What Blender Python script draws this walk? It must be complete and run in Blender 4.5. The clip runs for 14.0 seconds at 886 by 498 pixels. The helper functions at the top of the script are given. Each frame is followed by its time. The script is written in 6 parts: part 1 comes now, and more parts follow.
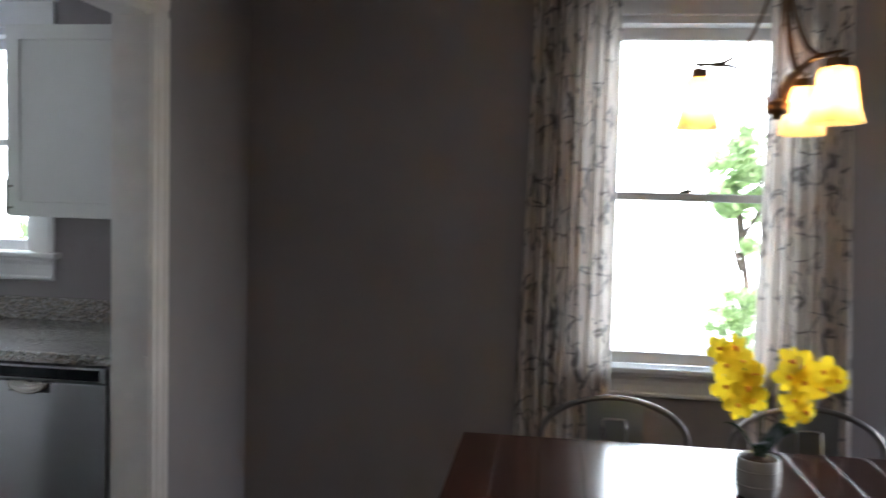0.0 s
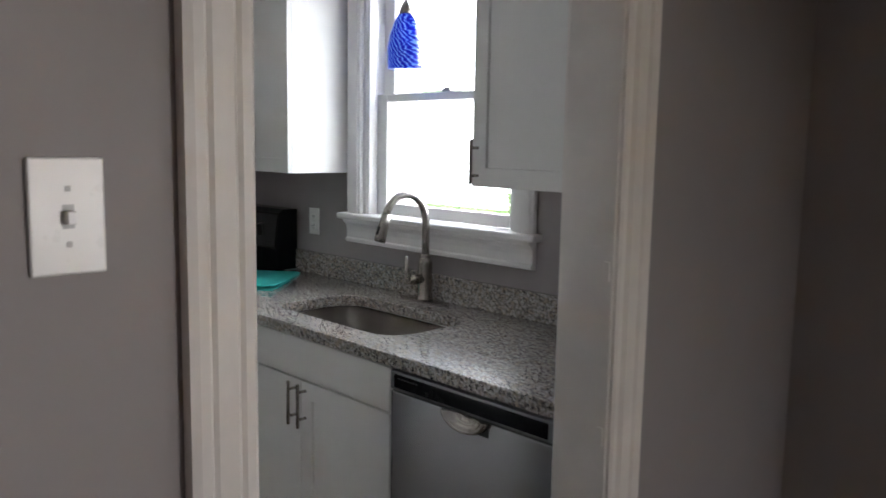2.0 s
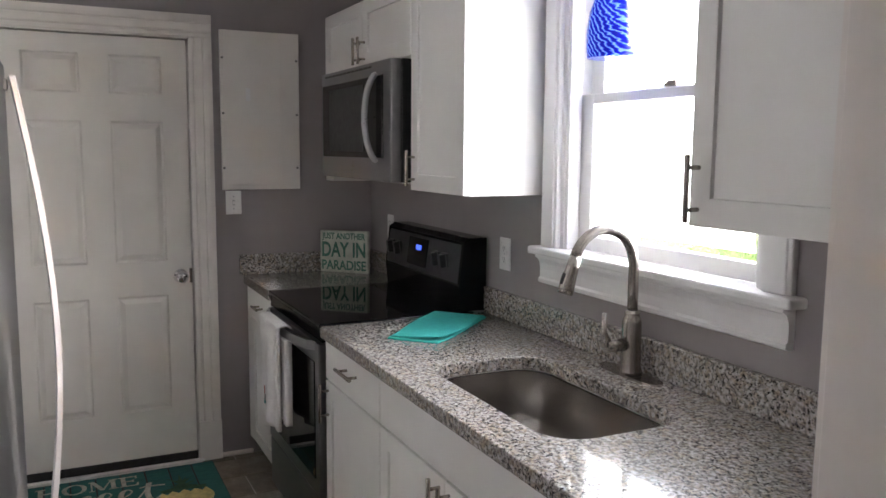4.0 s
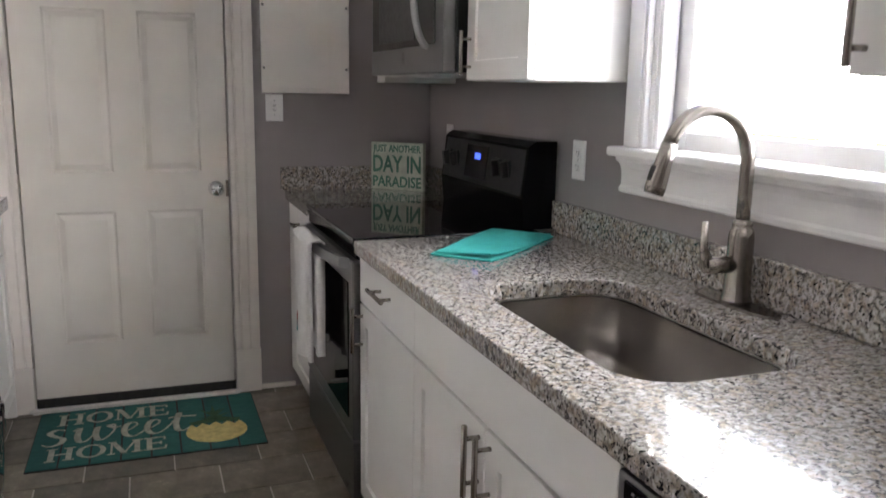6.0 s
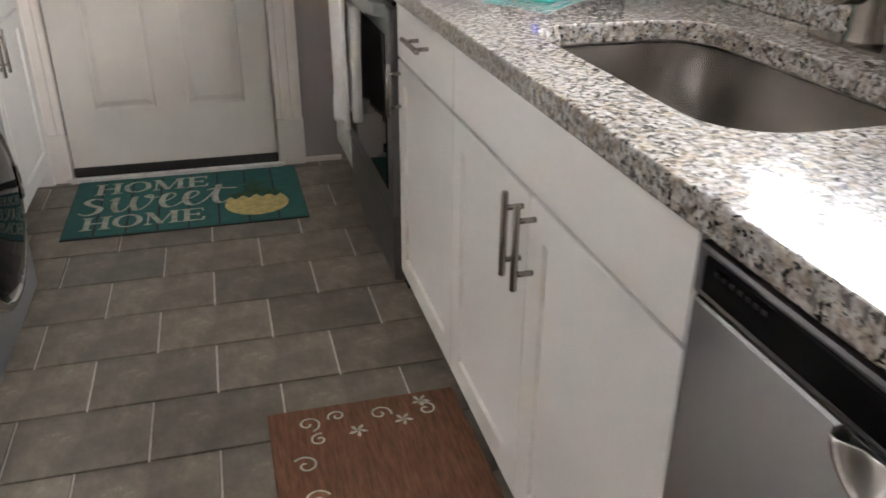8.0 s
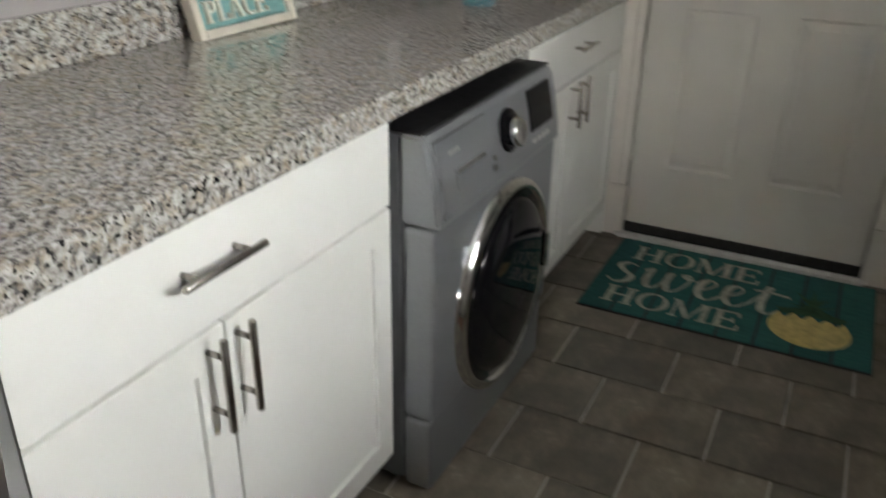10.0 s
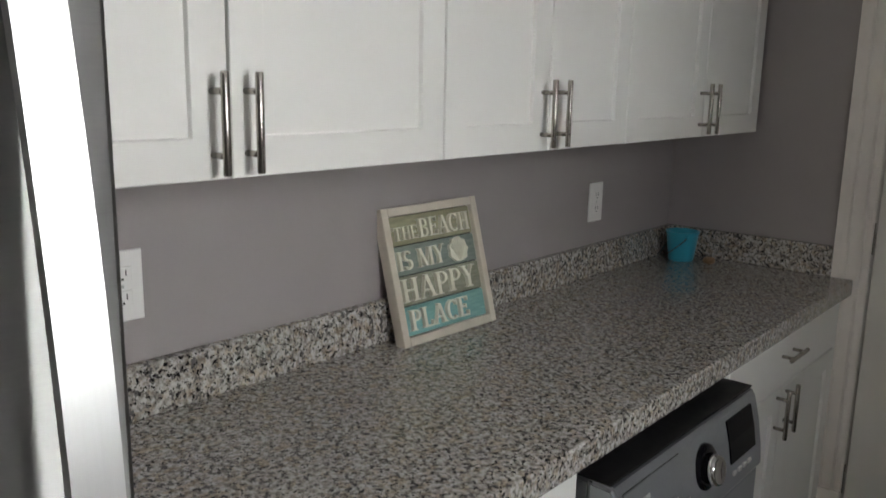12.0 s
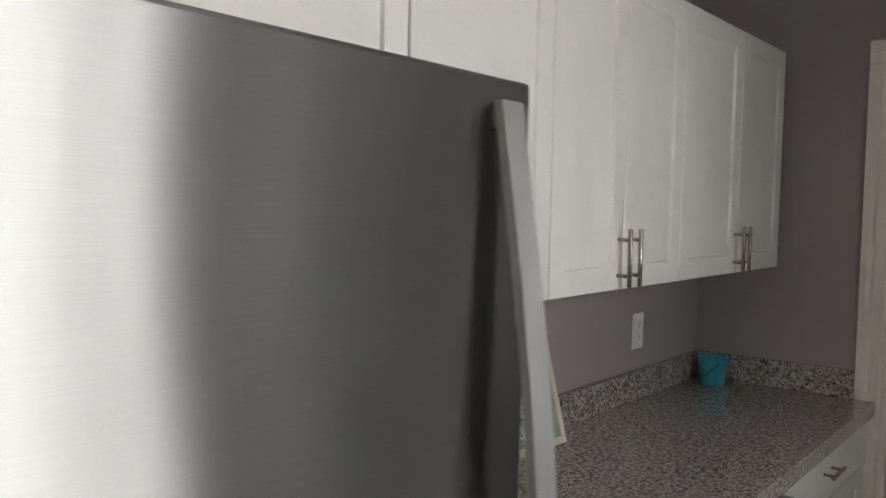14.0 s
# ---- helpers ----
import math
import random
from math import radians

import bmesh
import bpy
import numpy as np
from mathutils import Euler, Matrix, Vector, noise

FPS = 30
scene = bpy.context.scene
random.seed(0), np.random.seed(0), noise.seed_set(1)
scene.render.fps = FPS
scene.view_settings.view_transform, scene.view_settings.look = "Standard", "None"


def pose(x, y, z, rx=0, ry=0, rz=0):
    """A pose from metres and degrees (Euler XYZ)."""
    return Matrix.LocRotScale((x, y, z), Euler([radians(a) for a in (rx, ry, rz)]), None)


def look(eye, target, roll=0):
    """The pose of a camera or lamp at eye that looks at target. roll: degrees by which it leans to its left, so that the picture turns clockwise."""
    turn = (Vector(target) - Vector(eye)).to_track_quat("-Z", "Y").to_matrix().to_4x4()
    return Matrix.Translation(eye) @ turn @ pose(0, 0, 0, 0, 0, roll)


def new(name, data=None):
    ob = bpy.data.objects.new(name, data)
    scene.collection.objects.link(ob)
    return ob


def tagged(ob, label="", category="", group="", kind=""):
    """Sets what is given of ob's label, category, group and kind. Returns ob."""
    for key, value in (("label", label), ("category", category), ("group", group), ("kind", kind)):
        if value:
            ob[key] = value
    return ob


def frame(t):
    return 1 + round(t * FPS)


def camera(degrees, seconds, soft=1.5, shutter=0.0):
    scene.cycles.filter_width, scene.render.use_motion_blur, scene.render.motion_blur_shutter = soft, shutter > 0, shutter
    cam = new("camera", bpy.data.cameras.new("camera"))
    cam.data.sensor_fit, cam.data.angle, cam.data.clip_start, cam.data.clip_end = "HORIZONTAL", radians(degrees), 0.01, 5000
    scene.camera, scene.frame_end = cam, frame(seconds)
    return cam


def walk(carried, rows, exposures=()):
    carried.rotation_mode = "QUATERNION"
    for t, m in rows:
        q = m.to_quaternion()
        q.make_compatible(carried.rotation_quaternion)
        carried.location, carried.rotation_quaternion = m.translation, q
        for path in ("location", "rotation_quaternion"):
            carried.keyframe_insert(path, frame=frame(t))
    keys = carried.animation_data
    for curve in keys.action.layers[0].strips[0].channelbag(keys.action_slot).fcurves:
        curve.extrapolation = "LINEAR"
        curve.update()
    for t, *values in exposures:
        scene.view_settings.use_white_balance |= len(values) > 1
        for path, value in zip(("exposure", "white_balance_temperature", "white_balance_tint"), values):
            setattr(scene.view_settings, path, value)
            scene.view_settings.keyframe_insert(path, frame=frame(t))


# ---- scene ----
cam = camera(57.1, 14.0, soft=1.5, shutter=0.4)
PATH = [
    (0, (0.276, 1.034, 1.509), (0.014, 3.012, 1.382), 1.6),
    (0.5, (0.182, 1.353, 1.513), (-0.407, 3.254, 1.322), 1.6),
    (1, (0.116, 1.652, 1.491), (-0.806, 3.412, 1.264), 1.3),
    (1.5, (0.017, 1.954, 1.49), (-1.222, 3.505, 1.244), 1.2),
    (2, (-0.131, 2.224, 1.516), (-1.557, 3.602, 1.26), 1.0),
    (2.5, (-0.257, 2.441, 1.539), (-1.795, 3.691, 1.273), 0.6),
    (3, (-0.397, 2.636, 1.559), (-2.064, 3.71, 1.302), 0.6),
    (3.2, (-0.453, 2.695, 1.567), (-2.158, 3.707, 1.306), 0.5),
    (5.3, (-0.832, 3.073, 1.409), (-2.674, 3.811, 1.154), 1.1),
    (5.5, (-0.88, 3.095, 1.387), (-2.727, 3.808, 1.105), 1.1),
    (6, (-1.012, 3.14, 1.354), (-2.856, 3.813, 0.974), 1.0),
    (6.5, (-1.091, 3.198, 1.286), (-2.908, 3.854, 0.766), 0.7),
    (7, (-1.139, 3.269, 1.221), (-2.903, 3.906, 0.525), 0.4),
    (7.2, (-1.145, 3.294, 1.203), (-2.884, 3.92, 0.438), 0.4),
    (9.3, (-1.621, 3.248, 1.212), (-3.377, 3.113, 0.264), 2.2),
    (9.5, (-1.683, 3.268, 1.225), (-3.42, 2.931, 0.292), 1.9),
    (10, (-1.804, 3.304, 1.279), (-3.416, 2.5, 0.41), 0.9),
    (10.5, (-1.885, 3.286, 1.347), (-3.397, 2.22, 0.587), 0.7),
    (11, (-1.876, 3.277, 1.41), (-3.374, 2.101, 0.8), 0.8),
    (11.5, (-1.874, 3.265, 1.465), (-3.368, 2.028, 0.977), 1.0),
    (12, (-1.862, 3.258, 1.505), (-3.35, 1.983, 1.103), 1.1),
    (12.5, (-1.858, 3.271, 1.54), (-3.347, 1.975, 1.215), 1.1),
    (13, (-1.825, 3.28, 1.56), (-3.315, 1.97, 1.307), 1.1),
    (13.5, (-1.704, 3.233, 1.559), (-3.207, 1.926, 1.385), 1.0),
    (14, (-1.518, 3.192, 1.563), (-3.07, 1.935, 1.454), 1.2),
]
EXPOSURES = [
    (0.0, 1.87, 5950, 12), (0.5, 2.15, 6100, 11), (1.0, 2.8, 6200, 11), (1.5, 2.3, 6300, 13), (2.0, 1.72, 6400, 15), (2.5, 2.05, 6500, 17), (3.0, 2.3, 6700, 20), (5.5, 2.55, 6700, 20), (6.5, 2.9, 6900, 20), (7.0, 3.08, 6900, 20),
    (9.5, 2.45, 7050, 14), (10.0, 2.05, 7000, 12), (10.5, 2.4, 7100, 15), (11.5, 1.5, 6900, 14), (12.5, 1.08, 6900, 15), (13.3, 0.88, 6900, 15), (14.0, 1.2, 7100, 16),
]
walk(cam, [(t, look(eye, target, roll)) for t, eye, target, roll in PATH], EXPOSURES)

# ---- world, sun, exposure ----
world = bpy.data.worlds.new("world")
scene.world = world
world.use_nodes = True
wn = world.node_tree.nodes
sky = wn.new("ShaderNodeTexSky")
sky.sky_type = 'NISHITA'
sky.sun_disc = False
sky.sun_elevation = radians(52)
sky.sun_rotation = radians(150)
sky.air_density, sky.dust_density = 1.2, 2.0
world.node_tree.links.new(sky.outputs[0], wn["Background"].inputs[0])
wn["Background"].inputs[1].default_value = 0.15

sun_data = bpy.data.lights.new("sun", 'SUN')
sun_data.energy, sun_data.angle, sun_data.color = 5.0, radians(0.5), (1.0, 0.95, 0.88)
sun = new("sun", sun_data)
sun.matrix_world = look((6, -9, 14), (0, 0, 0))


def daylight_lamp(x, y, z, w, h, watts, color, toward, spread=130):
    data = bpy.data.lights.new("standin_daylight", 'AREA')
    data.shape, data.size, data.size_y = 'RECTANGLE', w, h
    data.energy, data.color, data.spread = watts, color, radians(spread)
    lamp = new("standin_daylight", data)
    lamp.matrix_world = look((x, y, z), (x + toward[0], y + toward[1], z + toward[2]))
    return lamp


DAY = (0.89, 0.955, 1.0)
# two lamps in the sink window's opening stand in for the sky
daylight_lamp(-2.43, 4.56, 1.945, 0.74, 0.42, 2.2, DAY, (0, -1, -0.06))
daylight_lamp(-2.515, 4.56, 1.475, 0.60, 0.42, 2.3, DAY, (0, -1, -0.10), 142)
# added lamp, out of view: brightens the partition, aimed away from the north wall
daylight_lamp(3.08, 3.95, 1.20, 0.70, 0.80, 7.0, (1.0, 0.955, 0.91), (-1, -0.9, -0.35), 104)

# ---- materials ----
MATS = {}


class Nodes:
    """A short hand for one principled material's node tree."""

    def __init__(self, name, base, rough=0.5, metal=0.0, spec=0.5):
        self.m = bpy.data.materials.new(name)
        self.m.use_nodes = True
        self.t = self.m.node_tree
        self.b = self.t.nodes["Principled BSDF"]
        self.b.inputs["Base Color"].default_value = (*base, 1)
        self.b.inputs["Roughness"].default_value = rough
        self.b.inputs["Metallic"].default_value = metal
        self.b.inputs["Specular IOR Level"].default_value = spec
        MATS[name] = self.m
        self.co = None

    def node(self, kind, **values):
        n = self.t.nodes.new(kind)
        for k, v in values.items():
            n.inputs[k.replace("_", " ")].default_value = v
        return n

    def link(self, a, b):
        self.t.links.new(a, b)

    def coords(self, stretch=(1, 1, 1), turn=(0, 0, 0)):
        tc = self.t.nodes.new("ShaderNodeTexCoord")
        mp = self.t.nodes.new("ShaderNodeMapping")
        mp.inputs["Scale"].default_value = stretch
        mp.inputs["Rotation"].default_value = turn
        self.link(tc.outputs["Object"], mp.inputs["Vector"])
        return mp.outputs[0]

    def noise(self, scale, detail=3.0, rough=0.55, stretch=(1, 1, 1), turn=(0, 0, 0)):
        n = self.node("ShaderNodeTexNoise", Scale=scale, Detail=detail, Roughness=rough)
        self.link(self.coords(stretch, turn), n.inputs["Vector"])
        return n.outputs["Fac"]

    def ramp(self, fac, *stops, mode='LINEAR'):
        r = self.t.nodes.new("ShaderNodeValToRGB")
        r.color_ramp.interpolation = mode
        els = r.color_ramp.elements
        while len(els) < len(stops):
            els.new(0.5)
        for e, (p, c) in zip(els, stops):
            e.position = p
            e.color = (*(c if isinstance(c, tuple) else (c, c, c)), 1)
        self.link(fac, r.inputs[0])
        return r.outputs[0]

    def mix(self, fac, a, b, blend='MIX'):
        n = self.t.nodes.new("ShaderNodeMix")
        n.data_type, n.blend_type = 'RGBA', blend
        for s, v in ((n.inputs[0], fac), (n.inputs[6], a), (n.inputs[7], b)):
            if isinstance(v, (int, float)):
                s.default_value = v
            elif isinstance(v, tuple):
                s.default_value = (*v, 1)
            else:
                self.link(v, s)
        return n.outputs[2]

    def color(self, out):
        self.link(out, self.b.inputs["Base Color"])
        return self

    def rough(self, out):
        self.link(out, self.b.inputs["Roughness"])
        return self

    def bump(self, out, strength=0.1, dist=0.002):
        n = self.node("ShaderNodeBump", Strength=strength, Distance=dist)
        self.link(out, n.inputs["Height"])
        self.link(n.outputs[0], self.b.inputs["Normal"])
        return self


def painted(name, base, rough, scale=7.0, vary=0.06, bump=0.06, grain=220.0, spec=0.5):
    n = Nodes(name, base, rough, spec=spec)
    lo = tuple(c * (1 - vary) for c in base)
    hi = tuple(min(1, c * (1 + vary)) for c in base)
    n.color(n.ramp(n.noise(scale, 4), (0.3, lo), (0.7, hi)))
    n.bump(n.noise(grain, 2), bump, 0.001)
    n.rough(n.ramp(n.noise(scale * 2.3, 3), (0.3, rough * 0.88), (0.7, min(1, rough * 1.12))))
    return n


painted("wall_paint", (0.335, 0.305, 0.300), 0.62, 1.7, 0.05, 0.25, 160, 0.4)
painted("ceiling_paint", (0.78, 0.77, 0.75), 0.9)
painted("trim_paint", (0.80, 0.755, 0.705), 0.35, 9, 0.05, 0.10, 60)
painted("window_paint", (0.82, 0.81, 0.80), 0.35, 9, 0.03, 0.05, 60)
painted("cabinet_paint", (0.80, 0.79, 0.755), 0.38, 5, 0.02, 0.03, 120)
painted("door_paint", (0.74, 0.71, 0.66), 0.40, 5, 0.04, 0.08, 40)
painted("plastic_white", (0.82, 0.81, 0.79), 0.30, 20, 0.01, 0.0)
painted("threshold_paint", (0.75, 0.73, 0.70), 0.45, 30, 0.12, 0.1)
painted("panel_paint", (0.80, 0.765, 0.715), 0.45, 6, 0.03, 0.15, 60)
painted("plastic_dim", (0.50, 0.50, 0.49), 0.4, 20, 0.03, 0.0)
painted("slot_grey", (0.30, 0.29, 0.28), 0.5, 20, 0.03, 0.0)
painted("sign_cream", (0.55, 0.60, 0.50), 0.65, 26, 0.16, 0.15, 90)
painted("concrete", (0.60, 0.585, 0.56), 0.85, 2, 0.1, 0.4, 60)
painted("black_plastic", (0.012, 0.012, 0.013), 0.35, 20, 0.1, 0.02)
painted("black_enamel", (0.006, 0.006, 0.0075), 0.12, 20, 0.1, 0.0, spec=0.13)
painted("rubber", (0.02, 0.02, 0.02), 0.75, 20, 0.1, 0.1)
painted("dark_glass", (0.005, 0.005, 0.006), 0.03, 20, 0.05, 0.0, spec=0.22)
painted("fascia_black", (0.035, 0.035, 0.037), 0.38, 20, 0.05, 0.02, spec=0.3)
painted("slot_dark", (0.03, 0.03, 0.03), 0.5, 20, 0.05, 0.0)
painted("bucket_paint", (0.03, 0.36, 0.50), 0.32, 30, 0.06, 0.03)
painted("shell_brown", (0.30, 0.19, 0.10), 0.45, 90, 0.35, 0.3)
painted("teal_cloth", (0.045, 0.50, 0.46), 0.92, 40, 0.08, 0.5, 700, 0.2)
painted("white_cloth", (0.85, 0.84, 0.82), 0.95, 40, 0.05, 0.6, 600, 0.2)
painted("red_thread", (0.45, 0.06, 0.04), 0.9, 40, 0.05, 0.4, 600)
painted("teal_thread", (0.05, 0.30, 0.28), 0.9, 40, 0.05, 0.4, 600)
painted("sign_green", (0.07, 0.20, 0.145), 0.65, 14, 0.25, 0.15, 90)
painted("frame_wood", (0.62, 0.56, 0.47), 0.6, 18, 0.08, 0.2, 90)
painted("letter_cream", (0.74, 0.72, 0.60), 0.55, 60, 0.06, 0.1)
painted("pot_ceramic", (0.55, 0.56, 0.55), 0.32, 12, 0.10, 0.1, 40)
painted("orchid_throat", (0.72, 0.22, 0.01), 0.55, 30, 0.18, 0.2)
painted("orchid_leaf", (0.03, 0.07, 0.03), 0.28, 20, 0.25, 0.1)
painted("orchid_stem", (0.07, 0.09, 0.03), 0.5, 40, 0.25, 0.1)
painted("bark_mulch", (0.10, 0.06, 0.035), 0.9, 120, 0.5, 0.8, 120)
painted("mat_cream", (0.44, 0.46, 0.38), 0.95, 38, 0.28, 0.5, 500)
painted("mat_yellow", (0.62, 0.50, 0.20), 0.95, 38, 0.22, 0.5, 500)
painted("mat_leaf", (0.035, 0.10, 0.05), 0.95, 50, 0.3, 0.5, 500)
painted("bronze", (0.16, 0.10, 0.06), 0.35, 30, 0.2, 0.05).b.inputs["Metallic"].default_value = 0.9


def brushed(name, base, rough, stretch, metal=1.0, bump=0.03, vary=0.09):
    n = Nodes(name, base, rough, metal)
    fine = n.noise(60, 3, 0.6, stretch)
    n.color(n.ramp(fine, (0.25, tuple(c * (1 - vary) for c in base)), (0.75, tuple(min(1, c * (1 + vary)) for c in base))))
    broad = n.noise(4, 3, 0.6)
    n.rough(n.mix(0.5, n.ramp(fine, (0.2, rough * (1 - 2 * vary)), (0.8, rough * (1 + 2 * vary))), n.ramp(broad, (0.3, rough * (1 - 1.7 * vary)), (0.7, rough * (1 + 2 * vary)))))
    n.bump(fine, bump, 0.0006)
    return n


brushed("stainless_across", (0.38, 0.38, 0.38), 0.30, (0.3, 1, 14))
brushed("stainless_dark", (0.24, 0.24, 0.245), 0.30, (0.3, 1, 14), bump=0.008)
Nodes("sink_steel", (0.46, 0.435, 0.41), 0.26, 1.0)
brushed("nickel", (0.40, 0.37, 0.335), 0.25, (1, 1, 1), bump=0.0, vary=0.02)
brushed("chrome", (0.75, 0.75, 0.75), 0.07, (3, 3, 3), bump=0.0)
brushed("gunmetal", (0.26, 0.25, 0.24), 0.34, (2, 2, 8))
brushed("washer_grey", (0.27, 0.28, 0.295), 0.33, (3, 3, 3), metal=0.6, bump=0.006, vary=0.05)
# the same grey darkened: the cabinet's shade is put into its colour
brushed("washer_grey_shaded", (0.14, 0.144, 0.152), 0.4, (3, 3, 3), metal=0.4, bump=0.01)
brushed("chair_loop", (0.52, 0.51, 0.50), 0.27, (3, 3, 6))
def anisotropic(n, turn=0.25):
    n.b.inputs["Anisotropic"].default_value = 1.0
    n.b.inputs["Anisotropic Rotation"].default_value = turn
    tg = n.t.nodes.new("ShaderNodeTangent")
    tg.direction_type, tg.axis = 'RADIAL', 'Z'
    n.link(tg.outputs[0], n.b.inputs["Tangent"])


anisotropic(brushed("dishwasher_steel", (0.37, 0.37, 0.375), 0.26, (0.3, 1, 14), bump=0.0, vary=0.02))
fs_ = brushed("fridge_steel", (0.40, 0.395, 0.39), 0.42, (0.3, 1, 30), bump=0.004, vary=0.05)
fg = fs_.node("ShaderNodeBsdfAnisotropic", Roughness=0.34, Anisotropy=0.80)
fg.inputs["Color"].default_value = (0.44, 0.435, 0.43, 1)
ft = fs_.t.nodes.new("ShaderNodeTangent")
ft.direction_type, ft.axis = 'RADIAL', 'Z'
fs_.link(ft.outputs[0], fg.inputs["Tangent"])
fs_.link(fs_.b.inputs["Base Color"].links[0].from_socket, fg.inputs["Color"])
fs_.link(fs_.b.inputs["Normal"].links[0].from_socket, fg.inputs["Normal"])
fw = fs_.node("ShaderNodeBsdfAnisotropic", Roughness=0.6)
fs_.link(fs_.b.inputs["Base Color"].links[0].from_socket, fw.inputs["Color"])
fm = fs_.node("ShaderNodeMixShader")
fm.inputs[0].default_value = 0.08
fs_.link(fg.outputs[0], fm.inputs[1])
fs_.link(fw.outputs[0], fm.inputs[2])
fs_.link(fm.outputs[0], fs_.t.nodes["Material Output"].inputs[0])
brushed("handle_steel", (0.70, 0.70, 0.70), 0.36, (4, 4, 0.1), bump=0.0, vary=0.03)
brushed("chair_steel", (0.33, 0.36, 0.38), 0.38, (3, 3, 6), metal=0.85)

# granite: pale ground, grey and tan clouds, black flecks
g = Nodes("granite", (0.5, 0.49, 0.47), 0.2, spec=0.25)
g.b.inputs["Coat Weight"].default_value = 0.8
g.b.inputs["Coat Roughness"].default_value = 0.04
cloud = g.ramp(g.noise(95, 3, 0.6), (0.34, (0.21, 0.19, 0.168)), (0.44, (0.32, 0.298, 0.27)), (0.53, (0.46, 0.438, 0.41)), (0.64, (0.57, 0.553, 0.53)))
tan = g.ramp(g.noise(52, 3), (0.48, (1, 1, 1)), (0.64, (0.92, 0.83, 0.72)))
body = g.mix(1.0, cloud, tan, 'MULTIPLY')
grey = g.ramp(g.noise(80, 2.5, 0.6, (1.25, 1.0, 1.0)), (0.380, 1.0), (0.425, 0.0))
black = g.ramp(g.noise(118, 2.5, 0.6, (1.0, 1.2, 1.1), (0.4, 0.2, 0.7)), (0.401, 1.0), (0.416, 0.0))
spots = g.mix(grey, body, (0.12, 0.115, 0.11))
g.color(g.mix(black, spots, (0.014, 0.014, 0.016)))
g.rough(g.ramp(g.noise(30, 2), (0.3, 0.15), (0.7, 0.24)))

# floor tile: grey-brown slate look, another tone for each tile
f = Nodes("floor_tile", (0.17, 0.15, 0.13), 0.42)
oi = f.t.nodes.new("ShaderNodeObjectInfo")
tone = f.ramp(oi.outputs["Random"], (0.0, (0.75, 0.75, 0.75)), (1.0, (1.25, 1.22, 1.18)))
vein = f.ramp(f.noise(6, 7, 0.68, (1.0, 1.35, 1), (0, 0, 0.6)), (0.28, (0.095, 0.083, 0.069)), (0.48, (0.165, 0.146, 0.119)), (0.60, (0.225, 0.20, 0.16)), (0.69, (0.37, 0.325, 0.255)))
f.color(f.mix(1.0, vein, tone, 'MULTIPLY'))
f.rough(f.ramp(f.noise(9, 4), (0.3, 0.34), (0.7, 0.55)))
f.bump(f.noise(16, 6, 0.7), 0.35, 0.004)
painted("grout", (0.56, 0.52, 0.46), 0.9, 40, 0.15, 0.4, 300)


def wood(name, dark, light, stretch, rough, scale=9, bump=0.15):
    n = Nodes(name, light, rough)
    rnd = n.t.nodes.new("ShaderNodeObjectInfo")
    tone = n.ramp(rnd.outputs["Random"], (0.0, (0.8, 0.8, 0.8)), (1.0, (1.2, 1.15, 1.1)))
    grain = n.noise(scale, 6, 0.6, stretch)
    n.color(n.mix(1.0, n.ramp(grain, (0.3, dark), (0.7, light)), tone, 'MULTIPLY'))
    n.rough(n.ramp(n.noise(scale * 3, 4, 0.6, stretch), (0.3, rough * 0.8), (0.7, rough * 1.25)))
    n.bump(grain, bump, 0.001)
    return n


wood("table_wood", (0.016, 0.006, 0.0045), (0.045, 0.016, 0.010), (12, 1, 12), 0.17)
wood("floor_wood", (0.05, 0.022, 0.010), (0.15, 0.07, 0.035), (12, 1, 12), 0.35)
wood("mat_wood", (0.10, 0.045, 0.025), (0.21, 0.10, 0.055), (2, 14, 4), 0.8)
wood("mat_teal", (0.016, 0.105, 0.10), (0.035, 0.175, 0.165), (9, 1, 9), 0.93, 14)
wood("slat_sand", (0.24, 0.24, 0.16), (0.34, 0.33, 0.22), (1, 9, 9), 0.6, 20)
wood("slat_grey", (0.18, 0.23, 0.21), (0.29, 0.34, 0.30), (1, 9, 9), 0.6, 20)
wood("slat_cream", (0.25, 0.25, 0.18), (0.40, 0.41, 0.32), (1, 9, 9), 0.6, 20)
wood("slat_teal", (0.13, 0.30, 0.30), (0.22, 0.42, 0.41), (1, 9, 9), 0.6, 20)

# printed curtain: off-white cloth with broken dark twig marks
c = Nodes("curtain_cloth", (0.74, 0.70, 0.66), 0.95, spec=0.2)
uvn = c.t.nodes.new("ShaderNodeUVMap")
warp = c.node("ShaderNodeTexNoise", Scale=9.0, Detail=3.0)
c.link(uvn.outputs[0], warp.inputs["Vector"])
shift = c.mix(0.10, uvn.outputs[0], warp.outputs["Color"], 'ADD')
marks = []
for sc, sx, sy in ((4.0, 1.0, 2.6), (3.2, 2.8, 1.0)):
    mp = c.t.nodes.new("ShaderNodeMapping")
    mp.inputs["Scale"].default_value = (sx, sy, 1)
    c.link(shift, mp.inputs["Vector"])
    v = c.node("ShaderNodeTexVoronoi", Scale=sc)
    v.feature = 'DISTANCE_TO_EDGE'
    c.link(mp.outputs[0], v.inputs["Vector"])
    marks.append(c.ramp(v.outputs["Distance"], (0.022, 1.0), (0.042, 0.0)))
gap = c.node("ShaderNodeTexNoise", Scale=7.0, Detail=2.0)
c.link(uvn.outputs[0], gap.inputs["Vector"])
keepers = c.ramp(gap.outputs["Fac"], (0.47, 0.0), (0.52, 1.0))
both = c.mix(1.0, marks[0], marks[1], 'LIGHTEN')
